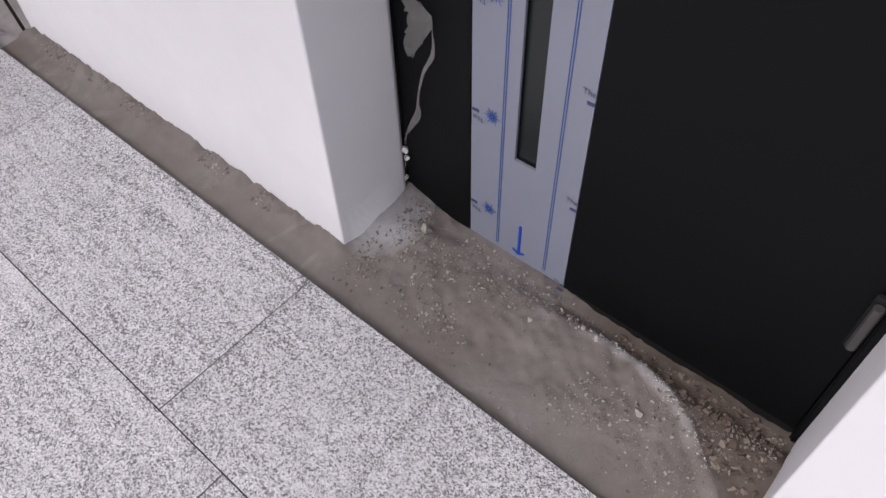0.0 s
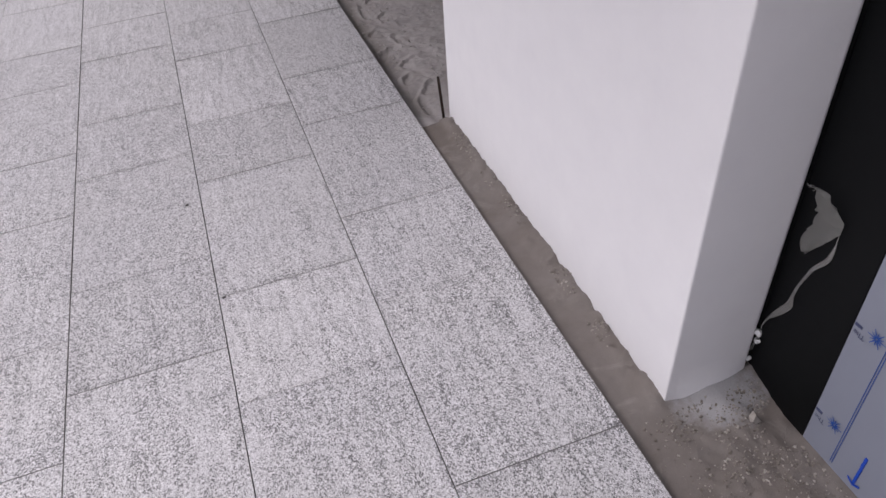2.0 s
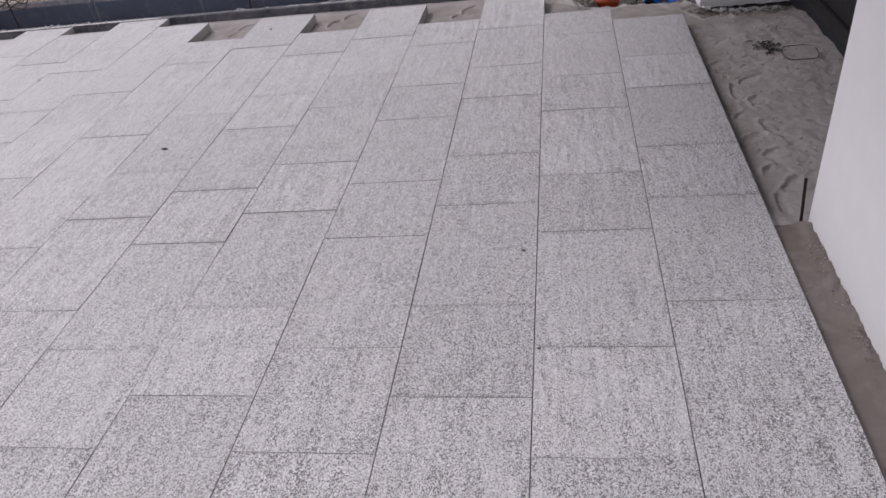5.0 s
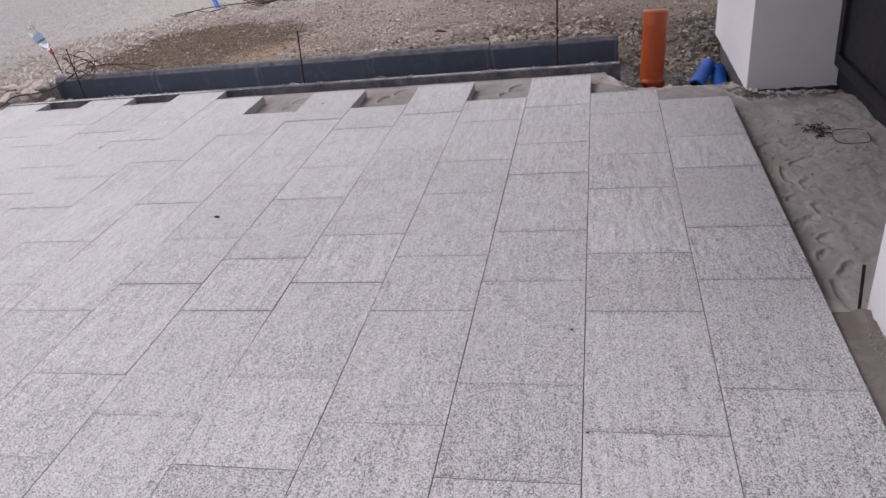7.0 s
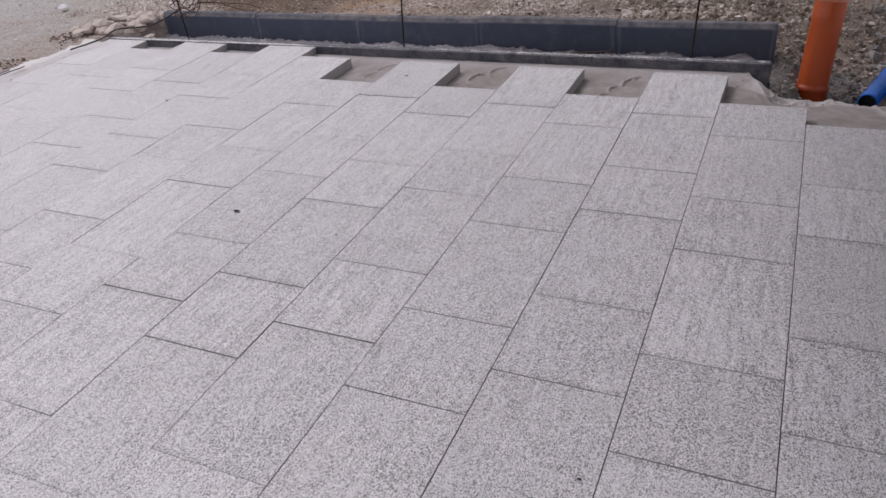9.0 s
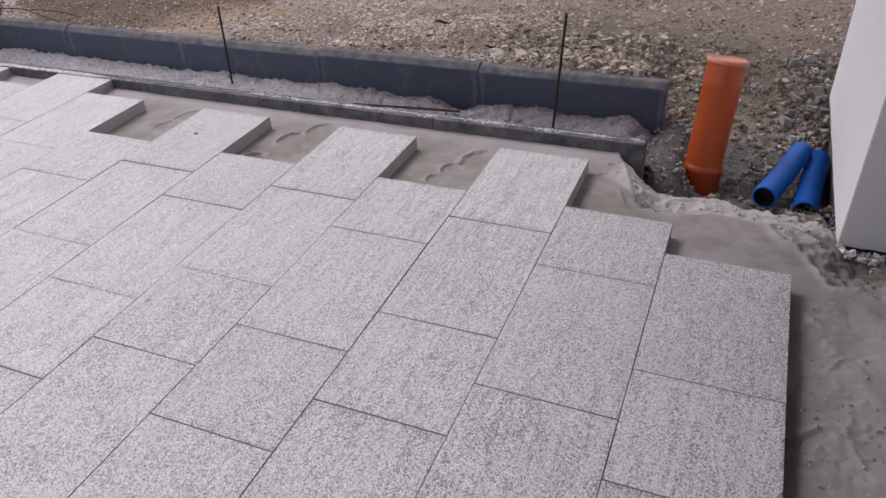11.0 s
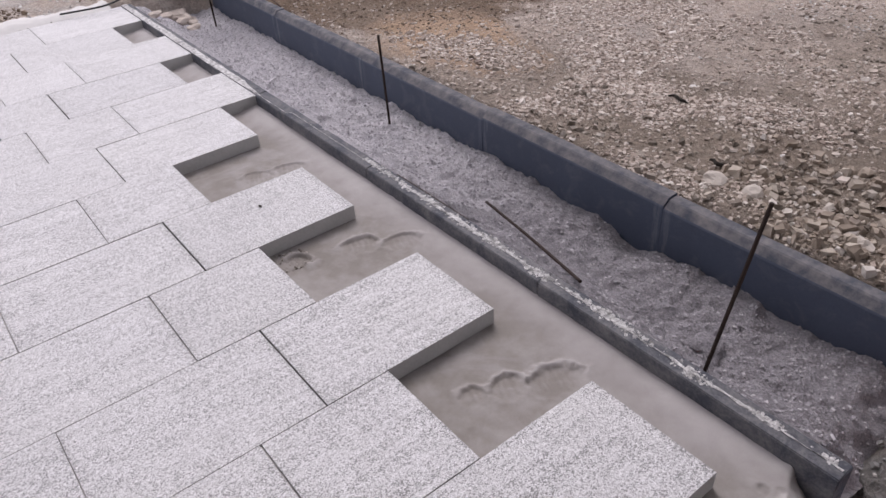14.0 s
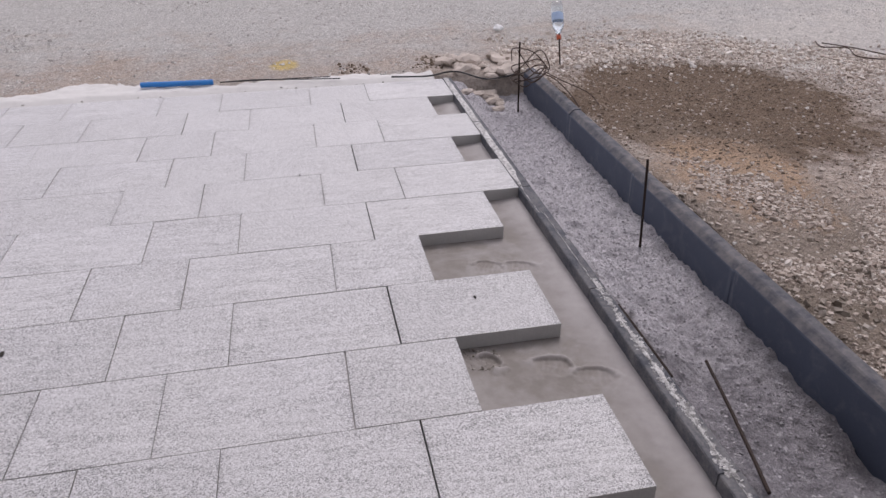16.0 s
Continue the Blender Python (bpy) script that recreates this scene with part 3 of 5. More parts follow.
PAVE_X = -5.6
rng = random.Random(11)


def ground_z(x, y):
    z = -0.02 + 0.018 * rough_z(x, y, 0.9) + 0.010 * rough_z(x + 9, y, 0.22) + 0.012 * step(7, 12, y)
    z += 0.03 * math.exp(-((y - 5.62) / 0.12) ** 2) * step(-5.7, -5.3, x) * step(-0.45, -0.8, x)
    # hollow in which the drains end
    hollow = step(-0.76, -0.62, x) * step(6.5, 5.5, y) * step(4.4, 4.7, y)
    z -= (0.19 + 0.14 * step(-0.50, -0.34, x)) * hollow * (1 + 0.12 * rough_z(x, y, 0.3) + 0.06 * rough_z(x, y, 0.08))
    # excavated under the paving and the fill
    under = step(-5.84, -5.66, x) * step(4.95, 4.75, y) * step(1.6, 1.2, x)
    strip = step(-5.66, -5.60, x) * step(-0.62, -0.70, x) * step(4.6, 4.8, y) * step(5.53, 5.48, y)
    house = step(0.18, 0.24, x) * step(6.0, 5.9, y) * step(9, 8, x)
    d = max(under, strip, house)
    return z * (1 - d) - 0.42 * d


def far_axis(lo, hi, fine_lo, fine_hi, d):
    out = spaced(fine_lo, fine_hi, d)
    s, v = d, fine_hi
    while v < hi:
        s *= 1.35
        v += s
        out.append(v)
    s, v = d, fine_lo
    while v > lo:
        s *= 1.35
        v -= s
        out.insert(0, v)
    return out


ground = sheet("ground", far_axis(-600, 600, -10.5, 0.9, 0.05), far_axis(-600, 600, 4.4, 10.5, 0.05), ground_z, GROUND)
tagged(ground, "bare stony subsoil with tan and dark brown earth patches", "ground", kind="structure")


# ---------------------------------------------------------------- sand bed
def dent(x, y, cx, cy, long, wide, turn, deep, rim):
    c, s = math.cos(turn), math.sin(turn)
    u, v = ((x - cx) * c + (y - cy) * s) / long, (-(x - cx) * s + (y - cy) * c) / wide
    d = math.hypot(u, v)
    if d > 2:
        return 0.0
    d += 0.30 * rough_z(x, y, 0.045, 4) + 0.10 * rough_z(x, y, 0.012, 2)
    side = 0.15 + 0.85 * step(-0.5, 0.7, v / max(d, 0.1))
    tread = 0.0016 * math.sin(u * long * 300 + 2.5 * rough_z(x, y, 0.05)) * step(0.9, 0.7, d)
    return -deep * 0.42 * step(1.0, 0.86, d) * side + tread + 0.60 * rim * side * math.exp(-((d - 1.12) / (0.10 + 0.10 * (d > 1.12))) ** 2)


PRINTS = [
    (-1.415, 4.362, 0.038, 0.036, 1.1, 0.008, 0.012), (-1.368, 4.462, 0.054, 0.046, 1.1, 0.009, 0.017), (-1.298, 4.585, 0.082, 0.056, 1.15, 0.009, 0.018),
    (-2.24, 4.53, 0.075, 0.050, 1.1, 0.012, 0.016), (-2.15, 4.66, 0.080, 0.048, 1.2, 0.008, 0.013), (-2.31, 4.31, 0.050, 0.040, 0.9, 0.016, 0.018),
    (-2.95, 4.47, 0.070, 0.050, 1.1, 0.006, 0.010), (-2.92, 4.61, 0.080, 0.050, 1.2, 0.007, 0.010),
    (-0.72, 4.69, 0.020, 0.020, 0.0, 0.010, 0.004), (-0.67, 4.63, 0.022, 0.018, 0.0, 0.010, 0.004), (-0.74, 4.60, 0.018, 0.018, 0.0, 0.009, 0.004), (-0.68, 4.72, 0.020, 0.018, 0.0, 0.008, 0.004),
]
walked = random.Random(5)
for k in range(15):
    PRINTS.append((0.13 + (0.05 if k % 2 else -0.03) + walked.uniform(-0.04, 0.04), 2.0 + k * 0.13 + walked.uniform(-0.04, 0.04), walked.uniform(0.05, 0.09), walked.uniform(0.028, 0.042), 1.3 + walked.uniform(-0.6, 0.6), (1.6 if k < 11 else 0.5) * walked.uniform(0.006, 0.011), (1.0 if k < 11 else 0.4) * walked.uniform(0.009, 0.016)))


def lip(x):
    """How far the smooth screed runs before the loose sand begins."""
    return 4.345 + 0.045 * step(-0.45, -0.25, x) + 0.012 * math.sin(x * 17) - 0.14 * step(-0.12, 0.0, x) - 0.23 * step(0.0, 0.14, x) + 0.55 * step(-0.50, -0.80, x)


def sand_z(x, y):
    z = BED + 0.002 * rough_z(x, y, 0.25) + 0.0012 * rough_z(x, y, 0.04) + 0.012 * step(4.66, 4.80, y + 0.04 * rough_z(x, 0, 0.3))
    if y > 4.0:
        out = y - lip(x) if x > -0.80 else -1
        if out > -0.1:
            loose = step(0.0, 0.08, out)
            z += loose * (0.016 * rough_z(x, y, 0.13, 4) + 0.013 * rough_z(x + 5, y, 0.040, 5)) + 0.007 * math.exp(-((out - 0.03) / 0.03) ** 2)
            z -= 0.040 * math.exp(-(((x + 0.46) / 0.13) ** 2 + ((y - 4.46) / 0.055) ** 2))
            z += 0.020 * math.exp(-(((x + 0.50) / 0.16) ** 2 + ((y - 4.61) / 0.05) ** 2))
            z -= 0.32 * max(0.0, y - max(lip(x) + 0.01, 4.37)) * step(-0.74, -0.44, x)
            z -= 0.24 * step(4.68, 4.90, y + 0.05 * rough_z(x, y, 0.15) + 0.05 * step(-0.25, 0.0, x)) * step(-0.72, -0.60, x)
    else:
        far = step(0.02, 0.10, x)
        z += far * (0.010 * rough_z(x, y, 0.22, 3) + 0.005 * rough_z(x, y, 0.055, 4) + 0.003 * rough_z(x, y + 7, 0.018, 3)) + 0.016 * step(2.0, 1.87, y)
    z -= 0.070 * step(3.98, 4.38, y) * step(0.08, 0.26, x)
    for p in PRINTS:
        if abs(x - p[0]) < 0.25 and abs(y - p[1]) < 0.25:
            z += dent(x, y, *p)
    # dropped crumbs against the slab edges
    z += 0.012 * step(0.55, 0.8, rough_z(x + 3, y, 0.09, 3)) * step(4.2, 4.26, y) * step(-2.45, -2.4, x) * step(-2.2, -2.3, x)
    return z


sand = sheet("sand_bed", spaced(-5.66, -3.3, 0.012)[:-1] + spaced(-3.3, 0.72, 0.006), spaced(3.96, 5.0, 0.006), sand_z, SAND, lambda x, y: y < EDGE_Y + 0.02 or x > -0.62)
tagged(sand, "damp grey-brown bedding sand with shoe prints beside slabs", "sand bed", kind="structure")
sand_side = sheet("sand_strip", spaced(-0.03, 0.74, 0.007), spaced(1.858, 3.97, 0.007), sand_z, SAND)
tagged(sand_side, "trodden dry sand in front of the dark glazed door", "sand bed", kind="structure")
under = thing("subbase", "compacted sand layer under the laid paving slabs", "sand bed", kind="structure", bm=boxed((PAVE_X + 0.02, -2.6, -0.3), (-0.005, 4.0, BED - 0.006)), material=SAND)


# ---------------------------------------------------------------- mortar along the wall and in the doorway
def ridge_x(y):
    return 0.298 - 0.088 * max(0.0, (-0.20 - y) / 0.22) ** 2


def mortar_z(x, y):
    z = -0.030 + 0.0025 * rough_z(x, y, 0.12) + 0.0015 * rough_z(x, y, 0.025)
    along = step(0.07, 0.115, x + 0.018 * rough_z(0, y, 0.08)) * step(0.40, 0.46, y)
    z += along * (0.012 + 0.012 * rough_z(x, y, 0.045, 4) + 0.006 * rough_z(x, y, 0.014, 3))
    inner = step(0.42, 0.34, y) * step(-0.60, -0.56, y) * step(0.06, 0.14, x)
    z += inner * (0.007 * rough_z(x, y, 0.09, 4) + 0.0045 * rough_z(x, y, 0.022, 3))
    z -= inner * 0.010 * step(0.26, 0.33, x)
    z -= inner * 0.030 * step(0.27, 0.34, x) * step(0.10, -0.15, y)
    z += inner * 0.014 * math.exp(-((x - ridge_x(y)) / 0.018) ** 2) * step(-0.05, -0.15, y)
    z += 0.024 * step(0.14, 0.24, x) * step(0.24, 0.40, y) * step(0.46, 0.42, y)
    z -= 0.045 * step(1.835, 1.858, y + 0.008 * rough_z(x, y, 0.04))
    return z


mortar = sheet("mortar_strip", spaced(-0.004, 0.42, 0.008), spaced(-2.6, 1.862, 0.008), mortar_z, MORTAR, lambda x, y: x < 0.15 or -0.6 < y < 0.46)
tagged(mortar, "smoothed brown-grey mortar bed between wall and paving", "mortar bed", kind="structure")


# ---------------------------------------------------------------- lean concrete between edging and kerb
def fill_z(x, y):
    u = (y - EDGE_Y - 0.07) / (KERB_Y - EDGE_Y - 0.07)
    z = -0.012 - 0.158 * step(-0.08, 0.50, u + 0.1 * rough_z(x, y, 0.25)) + 0.018 * rough_z(x, y, 0.16, 4) + 0.017 * rough_z(x, y, 0.04, 5)
    z += 0.02 * step(0.75, 1.0, u) * (rough_z(x, y, 0.3))
    z -= 0.035 * math.exp(-((y - EDGE_Y - 0.086) / 0.014) ** 2) * step(-2.58, -2.5, x) * step(-2.0, -2.06, x)
    z -= 0.045 * math.exp(-((x + 1.70) / 0.11) ** 2) * step(0.70, 0.95, u)
    return z - 0.06 * step(-0.75, -0.62, x + 0.05 * rough_z(x, y, 0.1)) - 0.05 * step(-0.66, -0.60, x)


fill = sheet("concrete_fill", spaced(-5.62, -0.592, 0.010), spaced(EDGE_Y + 0.05, KERB_Y + 0.01, 0.010), fill_z, FILL)
tagged(fill, "crumbly grey lean concrete between edging and dark kerb", "concrete fill", kind="structure")


# ---------------------------------------------------------------- house walls
# the paving falls gently away from the house, whose walls are plumb
FALL = Matrix(((1, 0, 0.014, 0), (0, 1, -0.018, 0), (0, 0, 1, 0), (0, 0, 0, 1)))


def wall_run(name, corners, foot, top, label, radius=0.006, flare=0.0):
    """An upright wall along corners, with soft corners and a ragged lower edge."""
    pts = []
    for i, (x, y) in enumerate(corners):
        p = Vector((x, y))
        if 0 < i < len(corners) - 1:
            a, b = (Vector(corners[i - 1]) - p).normalized(), (Vector(corners[i + 1]) - p).normalized()
            for k in range(6):
                u = k / 5
                pts.append(p + a * radius * (1 - u) ** 2 + b * radius * u ** 2)
        else:
            pts.append(p)
    fine = []
    for a, b in zip(pts, pts[1:]):
        n = max(1, round((b - a).length / 0.02))
        fine += [a + (b - a) * k / n for k in range(n)]
    fine.append(pts[-1])
    bm = bmesh.new()
    levels = [0, 0.02, 0.04, 0.07, 0.11, 0.17, 0.25, 1.0, top - foot]
    cols = []
    for i, p in enumerate(fine):
        ragged = 0.007 * noise.fractal((p.x * 25, p.y * 25, 1.7), 1, 2, 3)
        swell = flare * math.sin(math.pi * min(1.0, max(0.0, (p.x - 0.14) / 0.215))) if p.y < 0.47 else 0.0
        cols.append([bm.verts.new((p.x, p.y - swell * math.exp(-(l / 0.075) ** 2), foot + (ragged if l == 0 else l))) for l in levels])
    for c0, c1 in zip(cols, cols[1:]):
        for k in range(len(levels) - 1):
            bm.faces.new((c0[k], c1[k], c1[k + 1], c0[k + 1]))
    bm.faces.new([c[-1] for c in cols][::-1])
    bm.faces.new((cols[0][0], *[v for v in cols[0][1:]], *[v for v in reversed(cols[-1])]))
    bm.transform(FALL)
    ob = new(name, mesh_of(bm, name, WALL))
    return tagged(ob, label, "wall", kind="structure")


WALL_X, DOOR_X = 0.128, 0.355
HOUSE_TOP = 2.9
wall_run("wall_1", [(0.45, -3.5), (WALL_X, -3.5), (WALL_X, -0.562), (0.45, -0.562)], -0.05, HOUSE_TOP, "white rendered house wall beside the front door")
wall_run("wall_2", [(0.372, 0.60), (0.366, 0.455), (0.336, 0.431), (WALL_X, 0.430), (WALL_X, 1.858), (0.75, 1.858)], -0.045, HOUSE_TOP, "white rendered wall pier between two door recesses", 0.006, 0.020)
wall_run("wall_3", [(0.95, 4.42), (0.168, 4.42), (0.168, 5.86), (0.95, 5.86)], -0.115, HOUSE_TOP, "white rendered corner pier with chipped lower edge", 0.007)
thing("plinth", "dark grey coated plinth below the white corner pier", "plinth", kind="structure", bm=boxed((0.205, 4.455, -0.6), (0.94, 5.83, -0.112)), material=PLINTH)
thing("wall_4", "plain white rendered wall above the door recesses", "wall", kind="structure", bm=boxed((WALL_X + 0.004, -0.56, 2.16), (0.45, 0.43, HOUSE_TOP - 0.004)), material=WALL)
thing("wall_5", "plain white rendered wall above the wide glazed door", "wall", kind="structure", bm=boxed((0.172, 1.862, 2.3), (0.75, 4.416, HOUSE_TOP - 0.004)), material=WALL)
thing("wall_6", "plain white rendered rear walls of the house", "wall", kind="structure", bm=boxed((0.96, -3.5, -0.4), (7.0, 5.86, HOUSE_TOP - 0.002)), material=WALL)
# unseen roof; its overhang is added to darken the terrace near the house
thing("roof", "unseen flat concrete roof, overhang added to shade the terrace", "roof", kind="structure", bm=box(boxed((0.1, -3.5, HOUSE_TOP + 0.001), (7.0, 6.9, HOUSE_TOP + 0.2)), (-1.9, 0.6, HOUSE_TOP + 0.001), (0.1, 6.9, HOUSE_TOP + 0.2)), material=ROOFING)


# ---------------------------------------------------------------- front door
def star(bm, y, z, r, x):
    for k in range(12):
        a = k * math.tau / 12
        w = 0.0016
        l = r * (0.75 + 0.25 * (k % 2))
        ends = [(-w, 0.002), (w, 0.002), (w * 0.4, l), (-w * 0.4, l)]
        bm.faces.new([bm.verts.new((x, y + c * math.cos(a) - d * math.sin(a), z + c * math.sin(a) + d * math.cos(a))) for c, d in ends])


def word(text, x, y, z, turned, parent):
    """Small printed lettering on the film."""
    curve = bpy.data.curves.new("word", "FONT")
    curve.body, curve.size, curve.align_x, curve.align_y = text, 0.017, "CENTER", "CENTER"
    source = bpy.data.objects.new("word", curve)
    me = bpy.data.meshes.new_from_object(source)
    bpy.data.objects.remove(source)
    s = -1 if turned else 1
    me.transform(Matrix(((0, 0, 1, x), (-s, 0, 0, y), (0, s, 0, z), (0, 0, 0, 1))))
    me.name = "lettering"
    me.materials.clear()
    me.materials.append(INK)
    ob = new("lettering", me)
    ob.parent = parent
    return ob


def front_door():
    x = DOOR_X
    door = thing("door_1", "anthracite front door with film-covered glazed strip", "door", kind="structure")
    part("frame", boxed((x + 0.002, 0.4375, -0.06), (x + 0.06, 0.50, 2.16), 0.002), ANTHRACITE, door)
    part("frame", boxed((x - 0.012, -0.60, -0.06), (x + 0.06, -0.548, 2.16), 0.004), ANTHRACITE, door)
    part("frame", boxed((x - 0.012, -0.548, 2.08), (x + 0.06, 0.395, 2.16), 0.004), ANTHRACITE, door)
    part("threshold", boxed((x + 0.012, -0.548, -0.10), (x + 0.06, 0.436, -0.040), 0.003), DARK_FRAME, door, "dark grey threshold under the leaf")
    part("leaf", boxed((x, 0.242, -0.036), (x + 0.05, 0.436, 2.078), 0.001), ANTHRACITE, door)
    part("leaf", boxed((x, -0.546, -0.036), (x + 0.05, -0.024, 2.078), 0.002), ANTHRACITE, door)
    bm = bmesh.new()
    for lo, hi in (((x + 0.001, 0.130, -0.036), (x + 0.007, 0.2405, 2.078)), ((x + 0.001, -0.0225, -0.036), (x + 0.007, 0.079, 2.078)), ((x + 0.001, 0.079, -0.036), (x + 0.007, 0.130, 0.256)), ((x + 0.001, 0.079, 1.8), (x + 0.007, 0.130, 2.078))):
        box(bm, lo, hi)
    film = part("protective_film", bm, FILM, door, "pale blue-white printed protective film")
    part("leaf", boxed((x + 0.008, 0.131, -0.036), (x + 0.05, 0.2405, 2.078)), ANTHRACITE, door)
    part("leaf", boxed((x + 0.008, -0.0225, -0.036), (x + 0.05, 0.078, 2.078)), ANTHRACITE, door)
    part("glass", boxed((x + 0.012, 0.078, 0.25), (x + 0.018, 0.131, 1.806)), GLASS, door, "dark narrow glass slot")
    # near-black panel: the darkness behind the glass is put into its colour
    part("slot_back", boxed((x + 0.040, 0.078, 0.24), (x + 0.048, 0.131, 1.82)), SHADE_BLACK, door)
    for y in (0.161, 0.031):
        bm = bmesh.new()
        for dy in (-0.0030, 0.0020):
            box(bm, (x - 0.0006, y + dy, -0.02), (x + 0.0012, y + dy + 0.0012, 2.07))
        part("printed_line", bm, PRINT, film)
    for k in range(8):
        z = 0.075 + k * 0.262
        bm = bmesh.new()
        star(bm, 0.188, z, 0.021, x - 0.0012)
        part("printed_star", bm, PRINT, film)
        word("The", x - 0.0008, 0.222, z - 0.022, True, film)
        word("The", x - 0.0008, -0.010, z - 0.106, False, film)
        for ya, yb, zz in ((0.222, 0.238, z - 0.004), (-0.022, -0.008, z - 0.126)):
            part("printed_bar", boxed((x - 0.0008, ya, zz - 0.004), (x + 0.0012, yb, zz + 0.002)), INK, film)
    bm = bmesh.new()
    box(bm, (x - 0.0016, 0.098, -0.016), (x + 0.0012, 0.104, 0.075))
    for s in (-1, 1):
        bm.faces.new([bm.verts.new((x - 0.0016, 0.101 + s * a, z)) for a, z in ((0.0, -0.020), (0.0, -0.012), (0.016, -0.004), (0.016, -0.010))])
    part("arrow", bm, TAPE, film, "blue arrow drawn on the film")
    # torn leftover film: a hanging flap and a loose strand
    bm = bmesh.new()
    r = random.Random(3)
    run = curl([(0.432, 0.408, 0.530), (0.408, 0.375, 0.540), (0.397, 0.335, 0.512), (0.388, 0.325, 0.492), (0.390, 0.338, 0.462), (0.402, 0.360, 0.430), (0.392, 0.380, 0.402)], 3)
    rows = [[bm.verts.new((x - 0.004 - 0.016 * r.random(), p.x + (p.y - p.x) * k / 5, p.z + r.uniform(-0.003, 0.003) - 0.014 * math.sin(k * 0.6) * (i / len(run)))) for k in range(6)] for i, p in enumerate(run)]
    for a, b in zip(rows, rows[1:]):
        for k in range(5):
            bm.faces.new((a[k], a[k + 1], b[k + 1], b[k]))
    part("torn_film", bm, TORN, door, "cloudy torn rest of protective film", smooth=True)
    bm = bmesh.new()
    run = curl([(0, 0.332, 0.488), (0.004, 0.331, 0.440), (0.009, 0.338, 0.405), (0.007, 0.360, 0.365), (0.004, 0.380, 0.292), (0.014, 0.380, 0.252), (0.016, 0.398, 0.212), (0.003, 0.422, 0.165), (0.003, 0.432, 0.105), (0.002, 0.438, 0.045)], 3)
    rows = [[bm.verts.new((x - 0.003 - 0.005 * r.random(), p.y + (0.002 + p.x) * (k / 2 - 0.5), p.z)) for k in range(3)] for p in run]
    for a, b in zip(rows, rows[1:]):
        for k in range(2):
            bm.faces.new((a[k], a[k + 1], b[k + 1], b[k]))
    part("film_strand", bm, TORN, door, "thin loose strand of torn film", smooth=True)
    for k, (py, pz) in enumerate(((0.432, 0.112), (0.428, 0.090), (0.436, 0.020))):
        bm = bmesh.new()
        bmesh.ops.create_icosphere(bm, subdivisions=2, radius=0.009 - 0.002 * k, matrix=Matrix.Translation((x - 0.006, py, pz)))
        for v in bm.verts:
            v.co += 0.006 * noise.noise_vector(v.co * 120)
        part("sealant_bit", bm, WHITE_PLASTIC, door, "white sealant bit at the frame foot")
    hinge = part("hinge", tube(bmesh.new(), [(x - 0.018, -0.535, 0.27), (x - 0.018, -0.535, 0.375)], 0.008, 12), METAL, door, "grey metal door hinge")
    part("hinge_plate", boxed((x - 0.010, -0.546, 0.255), (x - 0.002, -0.524, 0.39), 0.002), DARK_FRAME, hinge)
    for ob in door.children_recursive:
        ob.data.transform(FALL)
    return door


front_door()


def glazed_door():
    x = 0.66
    door = thing("door_2", "wide dark grey glazed door standing above the sand", "door", kind="structure")
    # sill coloured near-black so the gap below the door reads as shaded
    part("shaded_sill", boxed((x + 0.03, 1.862, -0.10), (x + 0.10, 4.416, 0.02)), SHADE_BLACK, door)
    part("frame", boxed((x, 1.862, 0.02), (x + 0.08, 4.416, 0.10), 0.004), DARK_FRAME, door)
    part("frame", boxed((x, 1.862, 2.22), (x + 0.08, 4.416, 2.3), 0.004), DARK_FRAME, door)
    for y in (1.862, 3.10, 4.336):
        part("frame", boxed((x, y, 0.10), (x + 0.08, y + 0.08, 2.22), 0.004), DARK_FRAME, door)
    for y in (1.942, 3.18):
        part("panel", boxed((x + 0.02, y, 0.10), (x + 0.05, y + 1.157, 2.22)), DARK_FRAME, door)
    return door


glazed_door()


# ---------------------------------------------------------------- edging and kerb
def edging_block(length):
    bm = boxed((0, 0, -0.25), (length - 0.0012, 0.068, 0.0), 0.003)
    return bm


for k in range(5):
    x0 = -5.60 + k * 1.0
    e = thing("edging_block", "grey concrete edging block with dried cement on top", "edging", "edging blocks", at=(x0, EDGE_Y, EDGE_TOP), bm=edging_block(1.0), material=EDGING)
    bm = bmesh.new()
    rows = []
    for i in range(67):
        u = i / 66 * 0.99
        w = 0.004 + 0.018 * noise.fractal(((x0 + u) * 9, 0.3, 0), 1, 2, 6) + 0.036 * step(-3.4, -3.9, x0 + u)
        w = max(0.002, w * (step(-2.7, -2.1, x0 + u) + 1.1 * step(-3.4, -3.9, x0 + u)))
        w = max(0.002, min(w, 0.075) * step(-0.66, -0.86, x0 + u))
        h = 0.002 + 0.003 * abs(noise.fractal(((x0 + u) * 20, 2.3, 0), 1, 2, 3))
        rows.append([bm.verts.new((u, (0.034 if x0 + u > -3.3 else 0.012) + w * (j / 3 - 0.2) + 0.006 * noise.noise(((x0 + u) * 22, j, 4.0)), (0.0015 if j in (0, 3) else h) - 0.012 * step(0.07, 0.1, 0.034 + w * j / 3))) for j in range(4)])
    for a, b in zip(rows, rows[1:]):
        for j in range(3):
            bm.faces.new((a[j], b[j], b[j + 1], a[j + 1]))
    part("cement_smear", bm, CEMENT, e, "pale dried cement")


